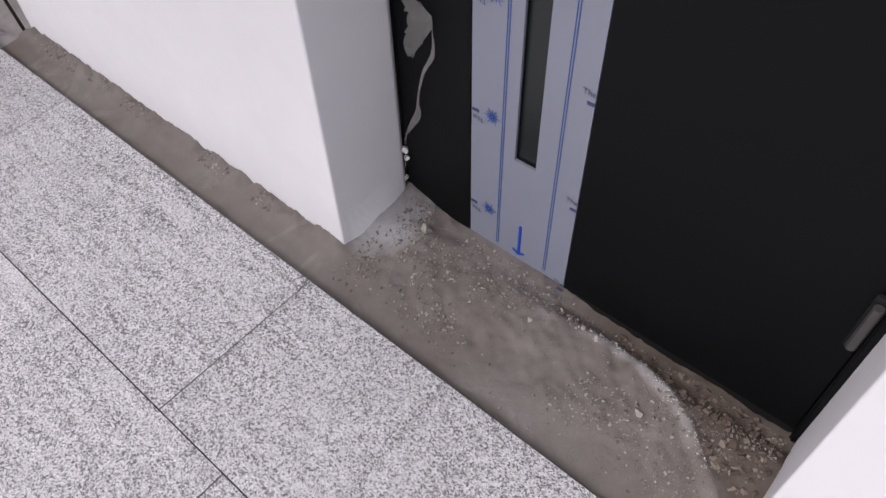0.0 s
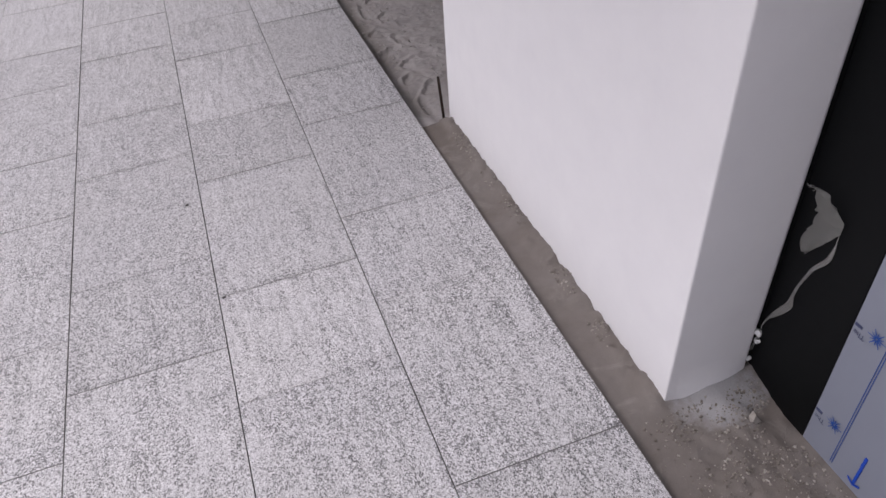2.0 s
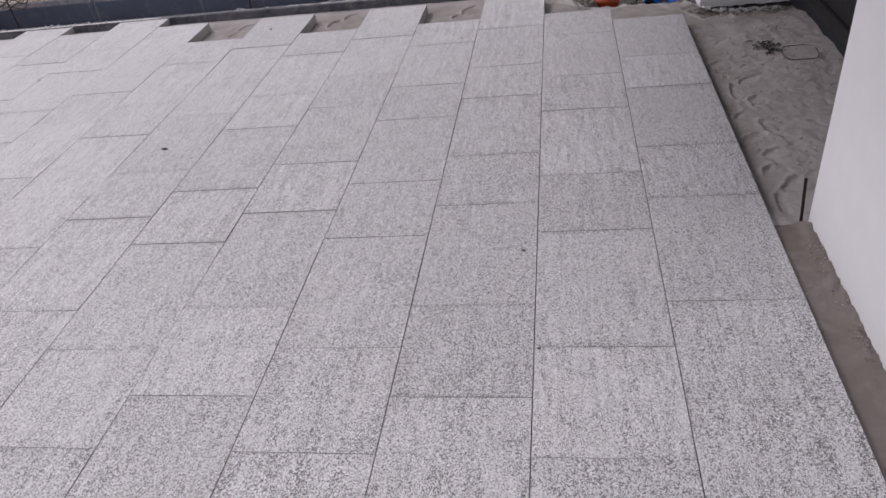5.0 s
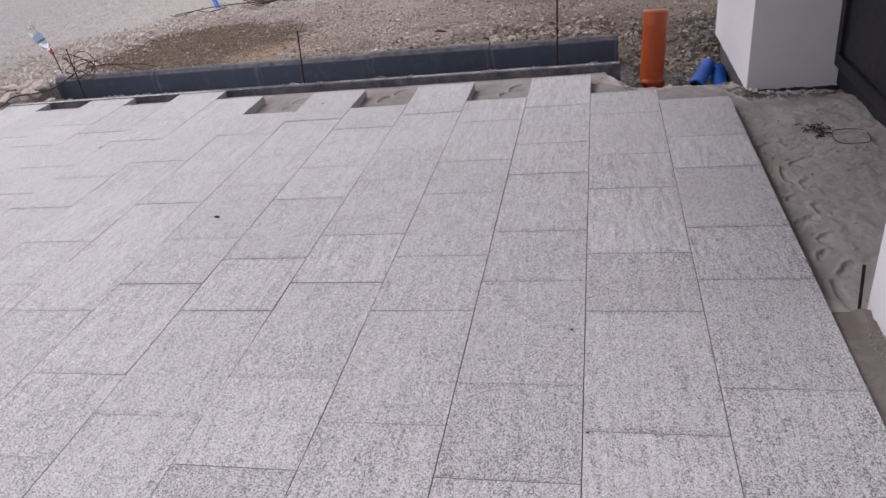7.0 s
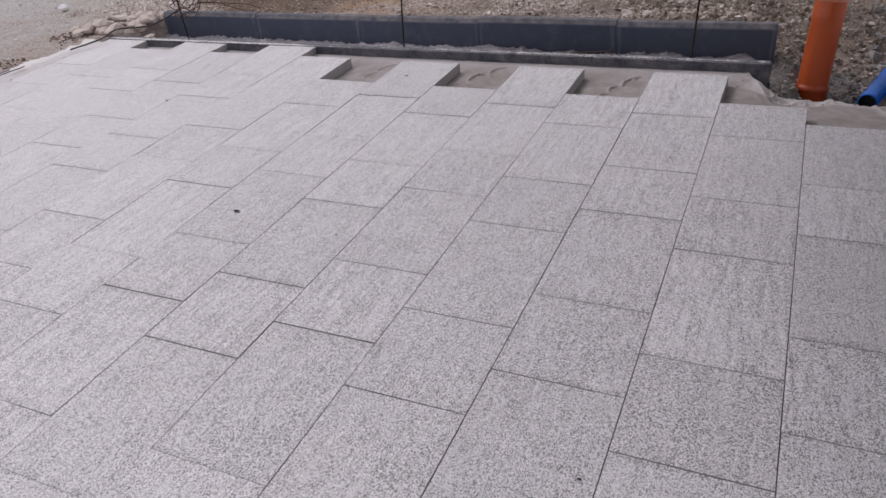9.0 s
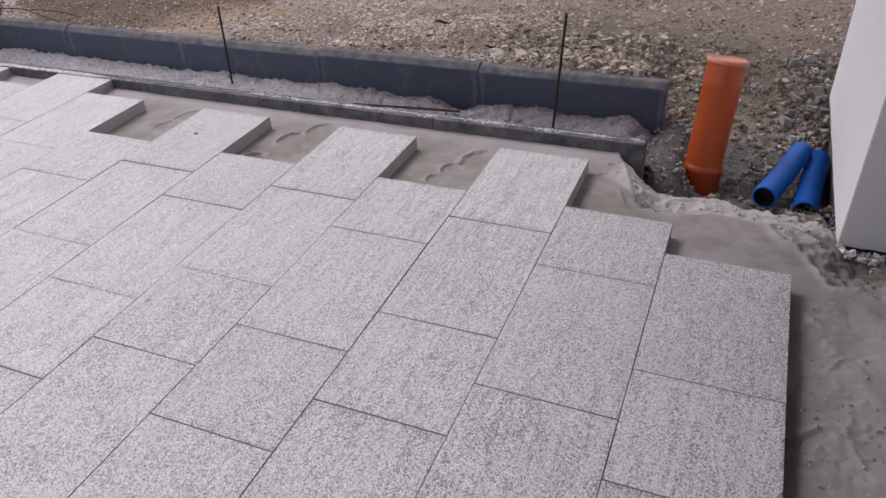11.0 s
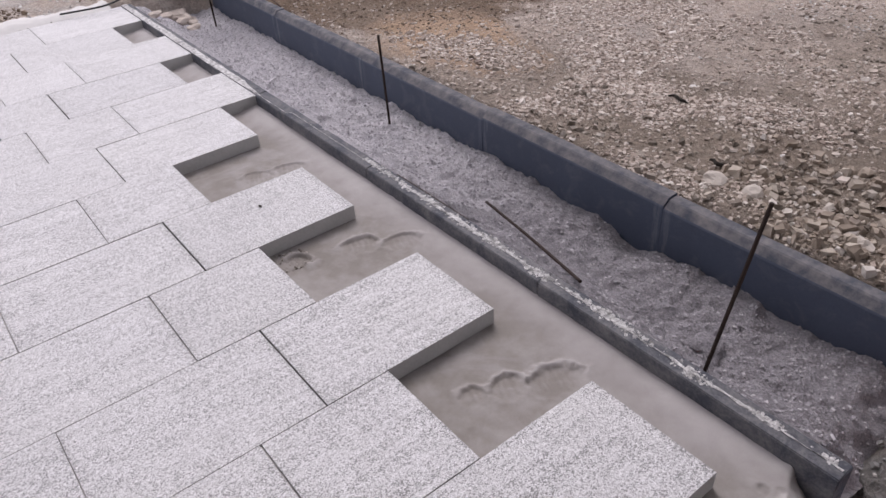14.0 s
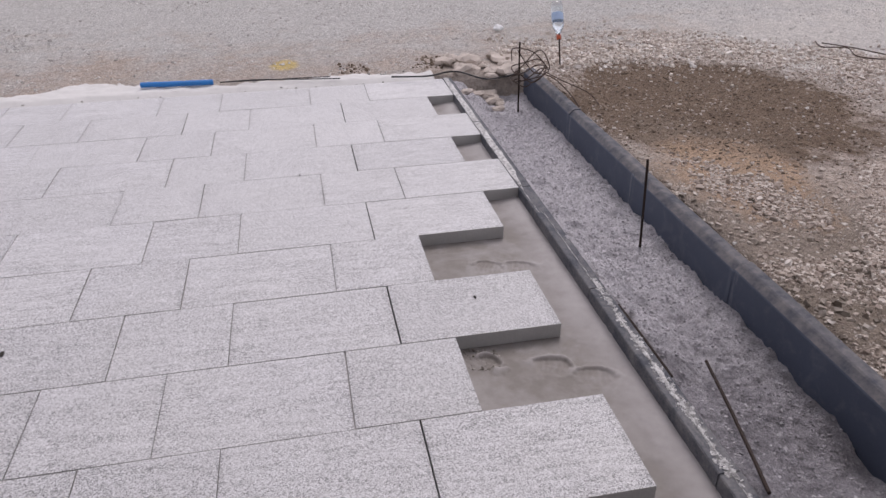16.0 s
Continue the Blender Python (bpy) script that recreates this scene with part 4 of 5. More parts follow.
def kerb_block():
    bm = bmesh.new()
    prof = [(0, -0.30), (0, -0.034), (0.003, -0.027), (0.026, -0.004), (0.034, 0.0), (0.075, 0.0), (0.080, -0.005), (0.080, -0.30)]
    a = [bm.verts.new((0.0008, y, z)) for y, z in prof]
    b = [bm.verts.new((0.9985, y, z)) for y, z in prof]
    n = len(prof)
    for i in range(n):
        bm.faces.new((a[i], b[i], b[(i + 1) % n], a[(i + 1) % n])).material_index = int(2 <= i <= 6)
    bm.faces.new(a[::-1])
    bm.faces.new(b)
    return bm


kerb_mesh = mesh_of(kerb_block(), "kerb_block", KERB, KERB_DUST)
for k in range(5):
    ob = new("kerb_block", kerb_mesh)
    ob.matrix_world = pose(-5.60 + k * 1.0, KERB_Y + rng.uniform(-0.006, 0.006), KERB_TOP + rng.uniform(-0.005, 0.005), rng.uniform(-1.0, 1.0), rng.uniform(-0.3, 0.3), rng.uniform(-0.35, 0.35))
    tagged(ob, "dark anthracite concrete kerb block set in lean concrete", "kerb", "kerb blocks")


# ---------------------------------------------------------------- drains
def orange_pipe():
    foot, top = Vector((-0.372, 5.165, -0.36)), Vector((-0.336, 5.282, 0.245))
    lean = (top - foot)
    h = lean.length
    m = Matrix.Translation(foot) @ lean.to_track_quat("Z", "Y").to_matrix().to_4x4()
    pipe = thing("drain_pipe", "upright orange plastic drain pipe with cap", "pipe")
    pipe.matrix_world = m
    s = 40

    def turned(prof, name, mat, label=""):
        bm = bmesh.new()
        rings = [[bm.verts.new((r * math.cos(k * math.tau / s), r * math.sin(k * math.tau / s), z)) for k in range(s)] for r, z in prof]
        for a, b in zip(rings, rings[1:]):
            for k in range(s):
                bm.faces.new((a[k], a[(k + 1) % s], b[(k + 1) % s], b[k]))
        if prof[-1][0] < 0.08:
            bm.faces.new(rings[-1])
        return part(name, bm, mat, pipe, label, True)

    turned([(0.085, 0.10), (0.085, h - 0.125), (0.0865, h - 0.120), (0.088, h - 0.108), (0.0875, h - 0.090), (0.0875, h - 0.02)], "body", ORANGE)
    turned([(0.091, -0.12), (0.091, 0.085), (0.0955, 0.090), (0.0965, 0.102), (0.094, 0.112), (0.087, 0.122), (0.0855, 0.126)], "socket", ORANGE_DARK)
    cap = turned([(0.0862, h - 0.020), (0.0895, h - 0.018), (0.0905, h - 0.012), (0.0895, h - 0.004), (0.086, h), (0.080, h - 0.0005), (0.077, h - 0.004), (0.03, h - 0.005)], "cap", ORANGE_CAP, "pale orange push-on cap")
    bm = bmesh.new()
    for a, b in (((-0.012, -0.012), (0.010, -0.0095)), ((-0.012, 0.0095), (0.010, 0.012)), ((-0.012, -0.012), (-0.0095, 0.012)), ((0.0095, -0.012), (0.012, 0.012))):
        box(bm, (a[0] - 0.02, a[1] + 0.01, h - 0.0065), (b[0] - 0.02, b[1] + 0.01, h - 0.0045))
    part("moulded_mark", bm, WHITE_PLASTIC, cap)


orange_pipe()


def blue_drain(name, a, b, ribbed, label):
    a, b = Vector(a), Vector(b)
    run = b - a
    ob = thing(name, label, "pipe", "blue drain pipes")
    ob.matrix_world = Matrix.Translation(a) @ run.to_track_quat("Z", "Y").to_matrix().to_4x4()
    bm = bmesh.new()
    s, l = 28, run.length
    prof = [(0.0515, 0), (0.0525, 0.004), (0.052, 0.03), (0.0515, l * 0.5), (0.0515, l)]
    if ribbed:
        prof = [(0.048 + d, z * 0.0125 + o) for z in range(int(l / 0.0125)) for d, o in ((0.0, 0.0), (0.0, 0.004), (0.0045, 0.0055), (0.0045, 0.0105), (0.0, 0.0120))]
    def round_about(bm, outline):
        rings = [[bm.verts.new((r * math.cos(k * math.tau / s), r * math.sin(k * math.tau / s), z)) for k in range(s)] for r, z in outline]
        for p, q in zip(rings, rings[1:]):
            for k in range(s):
                bm.faces.new((p[k], p[(k + 1) % s], q[(k + 1) % s], q[k]))
        return bm

    part("sleeve", round_about(bm, [(0.045, 0.0)] + prof), BLUE, ob, smooth=not ribbed)
    # inner wall coloured near-black to deepen the shade in the pipe mouth
    part("lining", round_about(bmesh.new(), [(0.045, 0.003), (0.045, l)]), SHADE_BLACK, ob, "inner pipe wall painted near-black as shade")
    # added black disc: stands in for the dark depth of the pipe
    bm = bmesh.new()
    bmesh.ops.create_circle(bm, cap_ends=True, segments=20, radius=0.045, matrix=Matrix.Translation((0, 0, 0.07)))
    part("shade_disc", bm, CABLE, ob, "added black disc painting the pipe depth as shade")


blue_drain("drain_sleeve", (-0.084, 4.925, -0.236), (0.062, 5.42, -0.232), False, "smooth blue plastic drain sleeve with open end")
blue_drain("drain_sleeve", (0.083, 4.89, -0.262), (0.150, 5.50, -0.300), True, "ribbed blue plastic drain sleeve lying by the plinth")


# ---------------------------------------------------------------- steel bars and wire
def rod(a, b, label, r=0.006, bend=0.0):
    a, b = Vector(a), Vector(b)
    pts = [a + (b - a) * i / 8 + Vector((0, bend * math.sin(math.pi * i / 8), 0)) for i in range(9)]
    return thing("steel_rod", label, "rod", "steel rods", bm=tube(bmesh.new(), pts, r, 8), material=STEEL)


UPRIGHT = "thin dark rusty steel rod standing upright in concrete"
rod((-1.042, 4.900, -0.09), (-1.025, 5.025, 0.478), UPRIGHT, 0.0062)
rod((-3.172, 5.305, -0.30), (-3.090, 5.235, 0.322), UPRIGHT, 0.0062)
rod((-5.235, 5.290, -0.25), (-5.245, 5.283, 0.33), UPRIGHT, 0.0062)
rod((-5.772, 5.795, -0.12), (-5.790, 5.765, 0.24), "rusty steel rod holding an upturned plastic bottle", 0.006)
rod((0.112, 1.866, -0.12), (0.100, 1.868, 0.135), "short black steel rod at the corner of the white wall", 0.0055)
rod((-2.225, 5.125, -0.124), (-1.50, 4.890, 0.018), "rusty steel rod leaning from concrete onto the edging", 0.006, 0.004)
rod((-2.50, 4.883, -0.018), (-2.06, 4.890, -0.026), "rusty steel rod lying along the edging", 0.0062, 0.001)


def wire(points, r, label, material=WIRE, name="wire"):
    return thing(name, label, name, bm=tube(bmesh.new(), curl(points), r, 6), material=material)


loop = random.Random(8)
for k in range(3):
    pts = []
    for i in range(14):
        a = i / 13 * math.tau * 1.6 + k
        pts.append((-5.22 + 0.10 * math.cos(a) + loop.uniform(-0.02, 0.02) + 0.02 * k, 5.35 + 0.12 * math.sin(a) + loop.uniform(-0.02, 0.02), 0.10 + 0.07 * math.sin(a * 0.7 + k) + 0.012 * i * loop.random()))
    wire(pts, 0.004, "tangled rusty binding wire round a steel rod")
for k in range(2):
    y0 = 5.38 + 0.08 * k
    wire([(-5.22, y0, 0.12), (-5.02, y0 + 0.08, 0.13 - 0.03 * k), (-4.85, y0 + 0.15 + 0.05 * k, 0.06), (-4.70, y0 + 0.16 + 0.06 * k, 0.02)], 0.0035, "rusty binding wire trailing over the kerb")
for k in range(5):
    pts = []
    for i in range(12):
        a = i / 11 * math.tau * 1.2 + k * 1.3
        pts.append((-4.75 + 0.30 * math.cos(a) * loop.uniform(0.7, 1.1) + 0.05 * k, 8.42 + 0.24 * math.sin(a), 0.03 + 0.06 * loop.random()))
    wire(pts, 0.005, "loose coil of rusty binding wire on gravel")
wire([(-5.10, 8.52, 0.02), (-5.34, 8.28, 0.05), (-5.60, 8.26, 0.03), (-5.84, 8.14, 0.02)], 0.005, "loose rusty binding wire lying on gravel")
pts = []
for i in range(16):
    a = i / 15 * math.tau * 0.95 + 0.6
    pts.append((0.50 + 0.085 * math.cos(a), 3.42 + 0.11 * math.sin(a), -0.045 + 0.006 * math.sin(3 * a)))
wire(pts, 0.0022, "thin loop of rusty wire on trodden sand")

# cables and a blue pipe along the outer edge of the paving
wire([(-5.78, 3.18, 0.03), (-5.77, 3.45, 0.035), (-5.73, 3.75, 0.03), (-5.70, 4.05, 0.025)], 0.004, "black cable lying along the paving edge", CABLE, "cable")
wire([(-5.80, 3.20, 0.025), (-5.80, 3.50, 0.02), (-5.76, 3.78, 0.03), (-5.78, 3.98, 0.02)], 0.0035, "black cable lying along the paving edge", CABLE, "cable")
wire([(-5.62, 4.42, 0.035), (-5.56, 4.68, 0.04), (-5.60, 4.90, 0.05), (-5.42, 5.10, 0.03), (-5.28, 5.30, 0.10)], 0.006, "black cable running from paving to wire tangle", CABLE, "cable")
thing("blue_pipe", "thin blue plastic pipe lying beside the paving edge", "pipe", bm=tube(bmesh.new(), [(-5.84, 2.62, 0.03), (-5.82, 2.82, 0.030), (-5.80, 3.13, 0.030)], 0.020, 12), material=LIGHT_BLUE)
thing("blue_hose", "bent blue plastic hose arching up from far gravel", "hose", bm=tube(bmesh.new(), curl([(-5.40, 8.45, -0.03), (-5.55, 8.66, 0.06), (-5.68, 8.84, 0.17), (-5.66, 8.86, 0.27), (-5.45, 8.75, 0.32), (-5.20, 8.62, 0.30)]), 0.028, 12), material=BLUE)
wire([(-5.20, 8.62, 0.30), (-5.03, 8.55, 0.20), (-4.90, 8.50, 0.09), (-4.80, 8.48, 0.02)], 0.005, "rusty wire hanging from a bent blue hose")
wire([(-5.30, 8.44, 0.01), (-5.24, 8.24, 0.03), (-5.40, 8.14, 0.02), (-5.58, 8.18, 0.04), (-5.72, 8.06, 0.02), (-5.90, 8.12, 0.02)], 0.005, "rusty binding wire looping over pale stones")


# ---------------------------------------------------------------- bottle
def bottle():
    neck, end = Vector((-5.790, 5.765, 0.205)), Vector((-5.950, 5.785, 0.445))
    run = end - neck
    ob = thing("plastic_bottle", "clear plastic bottle upturned on a steel rod", "bottle")
    ob.matrix_world = Matrix.Translation(neck) @ run.to_track_quat("Z", "Y").to_matrix().to_4x4()
    s = 20

    def ring(prof, name, mat, label=""):
        bm = bmesh.new()
        rings = [[bm.verts.new((r * math.cos(k * math.tau / s), r * math.sin(k * math.tau / s), z)) for k in range(s)] for r, z in prof]
        for a, b in zip(rings, rings[1:]):
            for k in range(s):
                bm.faces.new((a[k], a[(k + 1) % s], b[(k + 1) % s], b[k]))
        part(name, bm, mat, ob, label, True)

    ring([(0.013, 0), (0.014, 0.02), (0.016, 0.03), (0.03, 0.06), (0.043, 0.09), (0.045, 0.12), (0.043, 0.15), (0.045, 0.18), (0.045, 0.26), (0.041, 0.285), (0.02, 0.288), (0.004, 0.282)], "body", PET)
    ring([(0.0165, -0.012), (0.017, 0.0), (0.017, 0.024), (0.0145, 0.026)], "cap", RED_CAP, "orange-red screw cap")
    ring([(0.0462, 0.135), (0.0462, 0.195)], "label", LABEL, "pale blue paper label")


bottle()


# ---------------------------------------------------------------- loose stones
def scatter(count, lo, hi, size, keep=None, seed=1, height=ground_z, lift=0.0):
    r = random.Random(seed)
    out = []
    while len(out) < count:
        x, y = r.uniform(lo[0], hi[0]), r.uniform(lo[1], hi[1])
        if keep and r.random() > keep(x, y):
            continue
        s = size[0] + (size[1] - size[0]) * r.random() ** 4
        out.append((x, y, height(x, y) + lift, s))
    return out


def clumps(x, y, size=0.5):
    return step(-0.25, 0.35, rough_z(x, y, size, 3))


def off_soil(x, y):
    soil = math.hypot((x + 4.75) / 1.15, (y - 6.5) / 1.02)
    return (0.03 + 0.97 * step(0.85, 1.2, soil)) * (0.12 + 0.88 * step(-0.10, 0.30, rough_z(x, y, 0.45, 4)))


def outside(x, y):
    return 0.0 if (x > -5.78 and y < 4.9) or (x > 0.15 and y < 5.95) else 1.0


stones("crushed_stone", scatter(58000, (-5.6, KERB_Y + 0.09), (-0.2, 8.4), (0.007, 0.040), lambda x, y: step(-1.1, -2.3, x + 0.3 * (y - 6.5)) * (0.5 + 0.5 * step(5.75, 6.6, y)) * off_soil(x, y) * outside(x, y) * (0.35 + 0.65 * step(7.6, 5.6, y)), 1), GRAVEL, 1, "mixed tan and grey crushed stone on bare soil", "gravel", 0.45, 0.3)
stones("brown_crushed_stone", scatter(11000, (-3.0, KERB_Y + 0.10), (1.2, 8.4), (0.005, 0.045), lambda x, y: outside(x, y) * step(-2.6, -1.4, x + 0.3 * (y - 6.5)) * (0.15 + 0.85 * clumps(x, y)), 22), BROWN_STONE, 22, "brown and grey crushed stone on dark soil", "gravel", 0.45, 0.3)
stones("far_crushed_stone", scatter(26000, (-10.5, -1.0), (1.5, 10.5), (0.013, 0.042), lambda x, y: outside(x, y) * (0.3 + 0.7 * clumps(x, y)) * (1.0 if x < -5.78 or y > 7.6 else 0.05), 2), FAR_STONE, 2, "pale grey crushed stone spread over the open ground", "gravel", 0.45, 0.3)
stones("pale_crushed_stone", scatter(9500, (-7.6, 5.4), (-4.2, 9.4), (0.018, 0.066), lambda x, y: outside(x, y) * math.exp(-((x + 6.1 - 0.28 * max(0.0, y - 6.5) ** 2) / 0.42) ** 2) * (0.35 + 0.65 * clumps(x, y)), 3), BRIGHT_STONE, 3, "pale broken stone heaped in a loose band", "gravel", 0.7)
stones("cement_crumb", scatter(3600, (-2.75, EDGE_Y + 0.012), (-0.63, EDGE_Y + 0.075), (0.003, 0.022), lambda x, y: math.exp(-((y - EDGE_Y - 0.040 - 0.010 * rough_z(x, 3, 0.2)) / (0.004 + 0.009 * max(0.0, 0.6 + rough_z(x, 0, 0.12, 5)))) ** 2) * step(-0.35, 0.25, rough_z(x, 7, 0.09, 4)), 44, lambda x, y: EDGE_TOP), CEMENT, 44, "dried cement crumbs stuck on the edging top", "cement", 0.16, 0.1)
stones("kerb_heap_stone", scatter(1500, (-1.75, KERB_Y + 0.12), (-0.35, KERB_Y + 0.80), (0.018, 0.080), lambda x, y: step(-1.9, -1.2, x + 0.6 * (y - 5.9)) * (0.25 + clumps(x, y, 0.35)), 41), TAN_STONE, 41, "angular pale broken stone heaped behind the kerb end", "gravel", 0.75, 0.1)
stones("pier_rubble", scatter(90, (-0.02, 5.55), (0.16, 6.25), (0.03, 0.09), None, 42), GREY_STONE, 42, "dark grey broken stone heaped against the pier", "rubble", 0.75, 0.1)
stones("loose_stone", scatter(2600, (-5.4, KERB_Y + 0.15), (0.9, 8.2), (0.020, 0.060), lambda x, y: outside(x, y) * off_soil(x, y), 43), GRAVEL, 43, "angular tan and grey stone lying loose on fine gravel", "gravel", 0.6, 0.2)
stones("kerb_backing_stone", scatter(1300, (-3.6, KERB_Y + 0.09), (-0.5, KERB_Y + 0.70), (0.008, 0.056), lambda x, y: step(-3.8, -1.6, x) * (0.2 + clumps(x, y, 0.3)), 4), BROWN_STONE, 4, "broken stone piled behind the dark kerb", "gravel", 0.65)
stones("drain_rubble", scatter(3200, (-0.55, 4.95), (0.22, 6.3), (0.008, 0.055), lambda x, y: 0.10 + step(-0.1, 0.12, x) * step(5.25, 5.6, y) + 0.15 * step(5.5, 5.8, y), 5), BROWN_STONE, 5, "tan and grey rubble stones round the drain ends", "rubble", 0.7)
stones("soil_clods", scatter(9000, (-6.0, 5.55), (-2.7, 7.7), (0.005, 0.036), lambda x, y: step(1.25, 0.85, math.hypot((x + 4.75) / 1.15, (y - 6.5) / 1.02)), 17), CLOD, 17, "dark brown soil clods on the earth patch", "soil", 0.45, 0.3)
stones("hollow_grit", scatter(1600, (-0.64, 4.86), (-0.05, 5.7), (0.005, 0.035), None, 18), GREY_STONE, 18, "dark grey grit in the drain hollow", "grit")
stones("basin_grit", scatter(420, (-0.62, 4.37), (-0.26, 4.58), (0.003, 0.016), lambda x, y: math.exp(-(((x + 0.46) / 0.12) ** 2 + ((y - 4.46) / 0.05) ** 2)), 19, sand_z), SAND_CRUMB, 19, "grey grit in a shallow dip of the sand", "grit")
stones("corner_crumbs", scatter(90, (-2.40, 4.235), (-2.26, 4.36), (0.005, 0.022), None, 20, sand_z), CRUMB, 20, "sand crumbs against a slab corner", "crumbs")
stones("plinth_rubble", scatter(340, (0.00, 4.50), (0.20, 4.96), (0.012, 0.050), lambda x, y: step(4.45, 4.85, y + 0.6 * (x - 0.1)), 6, lambda x, y: max(sand_z(x, min(y, 4.95)), -0.275 + 0.15 * (x - 0.1)), 0.004), BROWN_STONE, 6, "small brown rubble stones piled at the plinth", "rubble", 0.7)
stones("fill_grit", scatter(24000, (-5.58, EDGE_Y + 0.09), (-0.62, KERB_Y - 0.005), (0.004, 0.019), None, 7, fill_z), GRIT, 7, "fine grey grit on the crumbly concrete", "grit", 0.45, 0.3)
stones("mortar_crumb", scatter(5200, (0.03, -0.55), (0.345, 0.40), (0.002, 0.011), lambda x, y: 0.06 + clumps(x, y, 0.14) * step(0.04, 0.12, x), 8, mortar_z), CRUMB, 8, "small mortar crumbs in the doorway", "crumbs", 0.75)
stones("brick_crumb", scatter(420, (0.17, -0.55), (0.35, -0.18), (0.004, 0.026), lambda x, y: step(0.0, 0.03, x - ridge_x(y)), 15, mortar_z), RED_CRUMB, 15, "reddish brown crumbs beside the door threshold", "crumbs", 0.75)
stones("dust_crumb", scatter(260, (0.16, -0.46), (0.33, -0.08), (0.002, 0.008), lambda x, y: math.exp(-((x - ridge_x(y)) / 0.012) ** 2), 16, mortar_z), CHIP, 16, "pale mortar dust in a curved ridge", "crumbs", 0.6)
stones("wall_crumb", scatter(800, (0.085, 0.60), (0.128, 1.84), (0.002, 0.011), lambda x, y: clumps(x, y, 0.12), 9, mortar_z), CRUMB, 9, "mortar crumbs along the foot of the wall", "crumbs", 0.75)
stones("sand_crumb", scatter(900, (-0.72, 4.30), (0.2, 4.84), (0.003, 0.018), lambda x, y: step(0.0, 0.08, y - lip(x)), 10, sand_z), SAND_CRUMB, 10, "sand lumps beside the smooth screed", "crumbs", 0.75)
stones("sand_grit", scatter(1500, (0.04, 1.9), (0.62, 4.3), (0.003, 0.017), lambda x, y: 0.15 + 0.85 * clumps(x, y, 0.25), 12, sand_z), SAND_CRUMB, 12, "grit and crumbs on trodden sand", "crumbs", 0.7)
stones("render_chips", scatter(340, (0.17, 4.26), (0.66, 4.46), (0.010, 0.065), lambda x, y: step(4.28, 4.40, y), 13, sand_z, 0.003), CHIP, 13, "white render chips below the corner pier", "chips", 0.45, 0.0)
stones("edge_sand_lumps", scatter(700, (-5.95, -1.5), (-5.62, 4.6), (0.006, 0.03), None, 14, lambda x, y: max(ground_z(x, y), -0.01)), SAND_CRUMB, 14, "dried sand lumps along the outer paving edge", "crumbs", 0.7)

# sand swept along the outer edge of the paving
edge_heap = sheet("edge_sand", spaced(-6.36, -5.56, 0.014), spaced(-2.6, 4.75, 0.02), lambda x, y: -0.10 + 0.112 * step(-6.02, -5.80, x + 0.10 * rough_z(0, y, 0.4) + 0.06 * rough_z(x, y, 0.12) + 0.20 * math.exp(-((y - 2.3) / 0.38) ** 2)) + 0.012 * rough_z(x, y, 0.15) * step(-5.66, -5.72, x) - 0.004 - 0.03 * step(-5.72, -5.60, x), DRY_SAND)
tagged(edge_heap, "pale dry sand heaped against the outer paving edge", "sand", kind="structure")

stones("edge_clods", scatter(170, (-6.25, 4.05), (-5.92, 4.95), (0.012, 0.055), lambda x, y: math.exp(-((y - 4.17) / 0.10) ** 2) + math.exp(-((y - 4.80) / 0.09) ** 2), 23), CLOD, 23, "dark soil clods beside the paving edge", "soil", 0.8)

# single larger rocks that can be told apart
BIG = [(-1.60, 5.72, 0.09), (-1.45, 5.78, 0.08), (-1.02, 5.72, 0.08)]
heaped = random.Random(31)
while len(BIG) < 45:
    u, v = heaped.random(), heaped.random()
    x, y = -6.15 + 1.05 * u, 4.88 + 0.62 * v
    if x > -5.66 and y > 5.30 or heaped.random() < 0.6 * step(-5.7, -5.2, x):
        continue
    BIG.append((x, y, heaped.uniform(0.07, 0.16) * (1 - 0.35 * step(-5.7, -5.3, x))))


def stood_on(x, y):
    return fill_z(x, y) if x > -5.61 and EDGE_Y + 0.06 < y < KERB_Y else max(ground_z(x, y), -0.06)


for k, (x, y, s) in enumerate(BIG):
    bm = bmesh.new()
    bmesh.ops.create_icosphere(bm, subdivisions=2, radius=s * 0.5)
    for v in bm.verts:
        v.co *= 1 + 0.9 * noise.noise(v.co * (1.6 / s) + Vector((k * 3.7, 0, 0)))
        v.co.z *= 0.55
    thing("rock", "broken pale brown rock lying on stony soil", "rock", "loose rocks", at=(x, y, stood_on(x, y) + s * 0.17), bm=bm, material=BROWN_STONE if k < 3 else ROCK)
bm = bmesh.new()
bmesh.ops.create_icosphere(bm, subdivisions=3, radius=0.055)
for v in bm.verts:
    v.co = Vector((v.co.x, v.co.y * 1.1, v.co.z * 0.5)) * (1 + 0.6 * noise.noise(v.co * 20) + 0.2 * noise.noise(v.co * 70))
thing("cement_lump", "pale crumbling cement lump on the concrete fill", "lump", at=(-1.15, 5.08, fill_z(-1.15, 5.08) + 0.012), bm=bm, material=FILL)
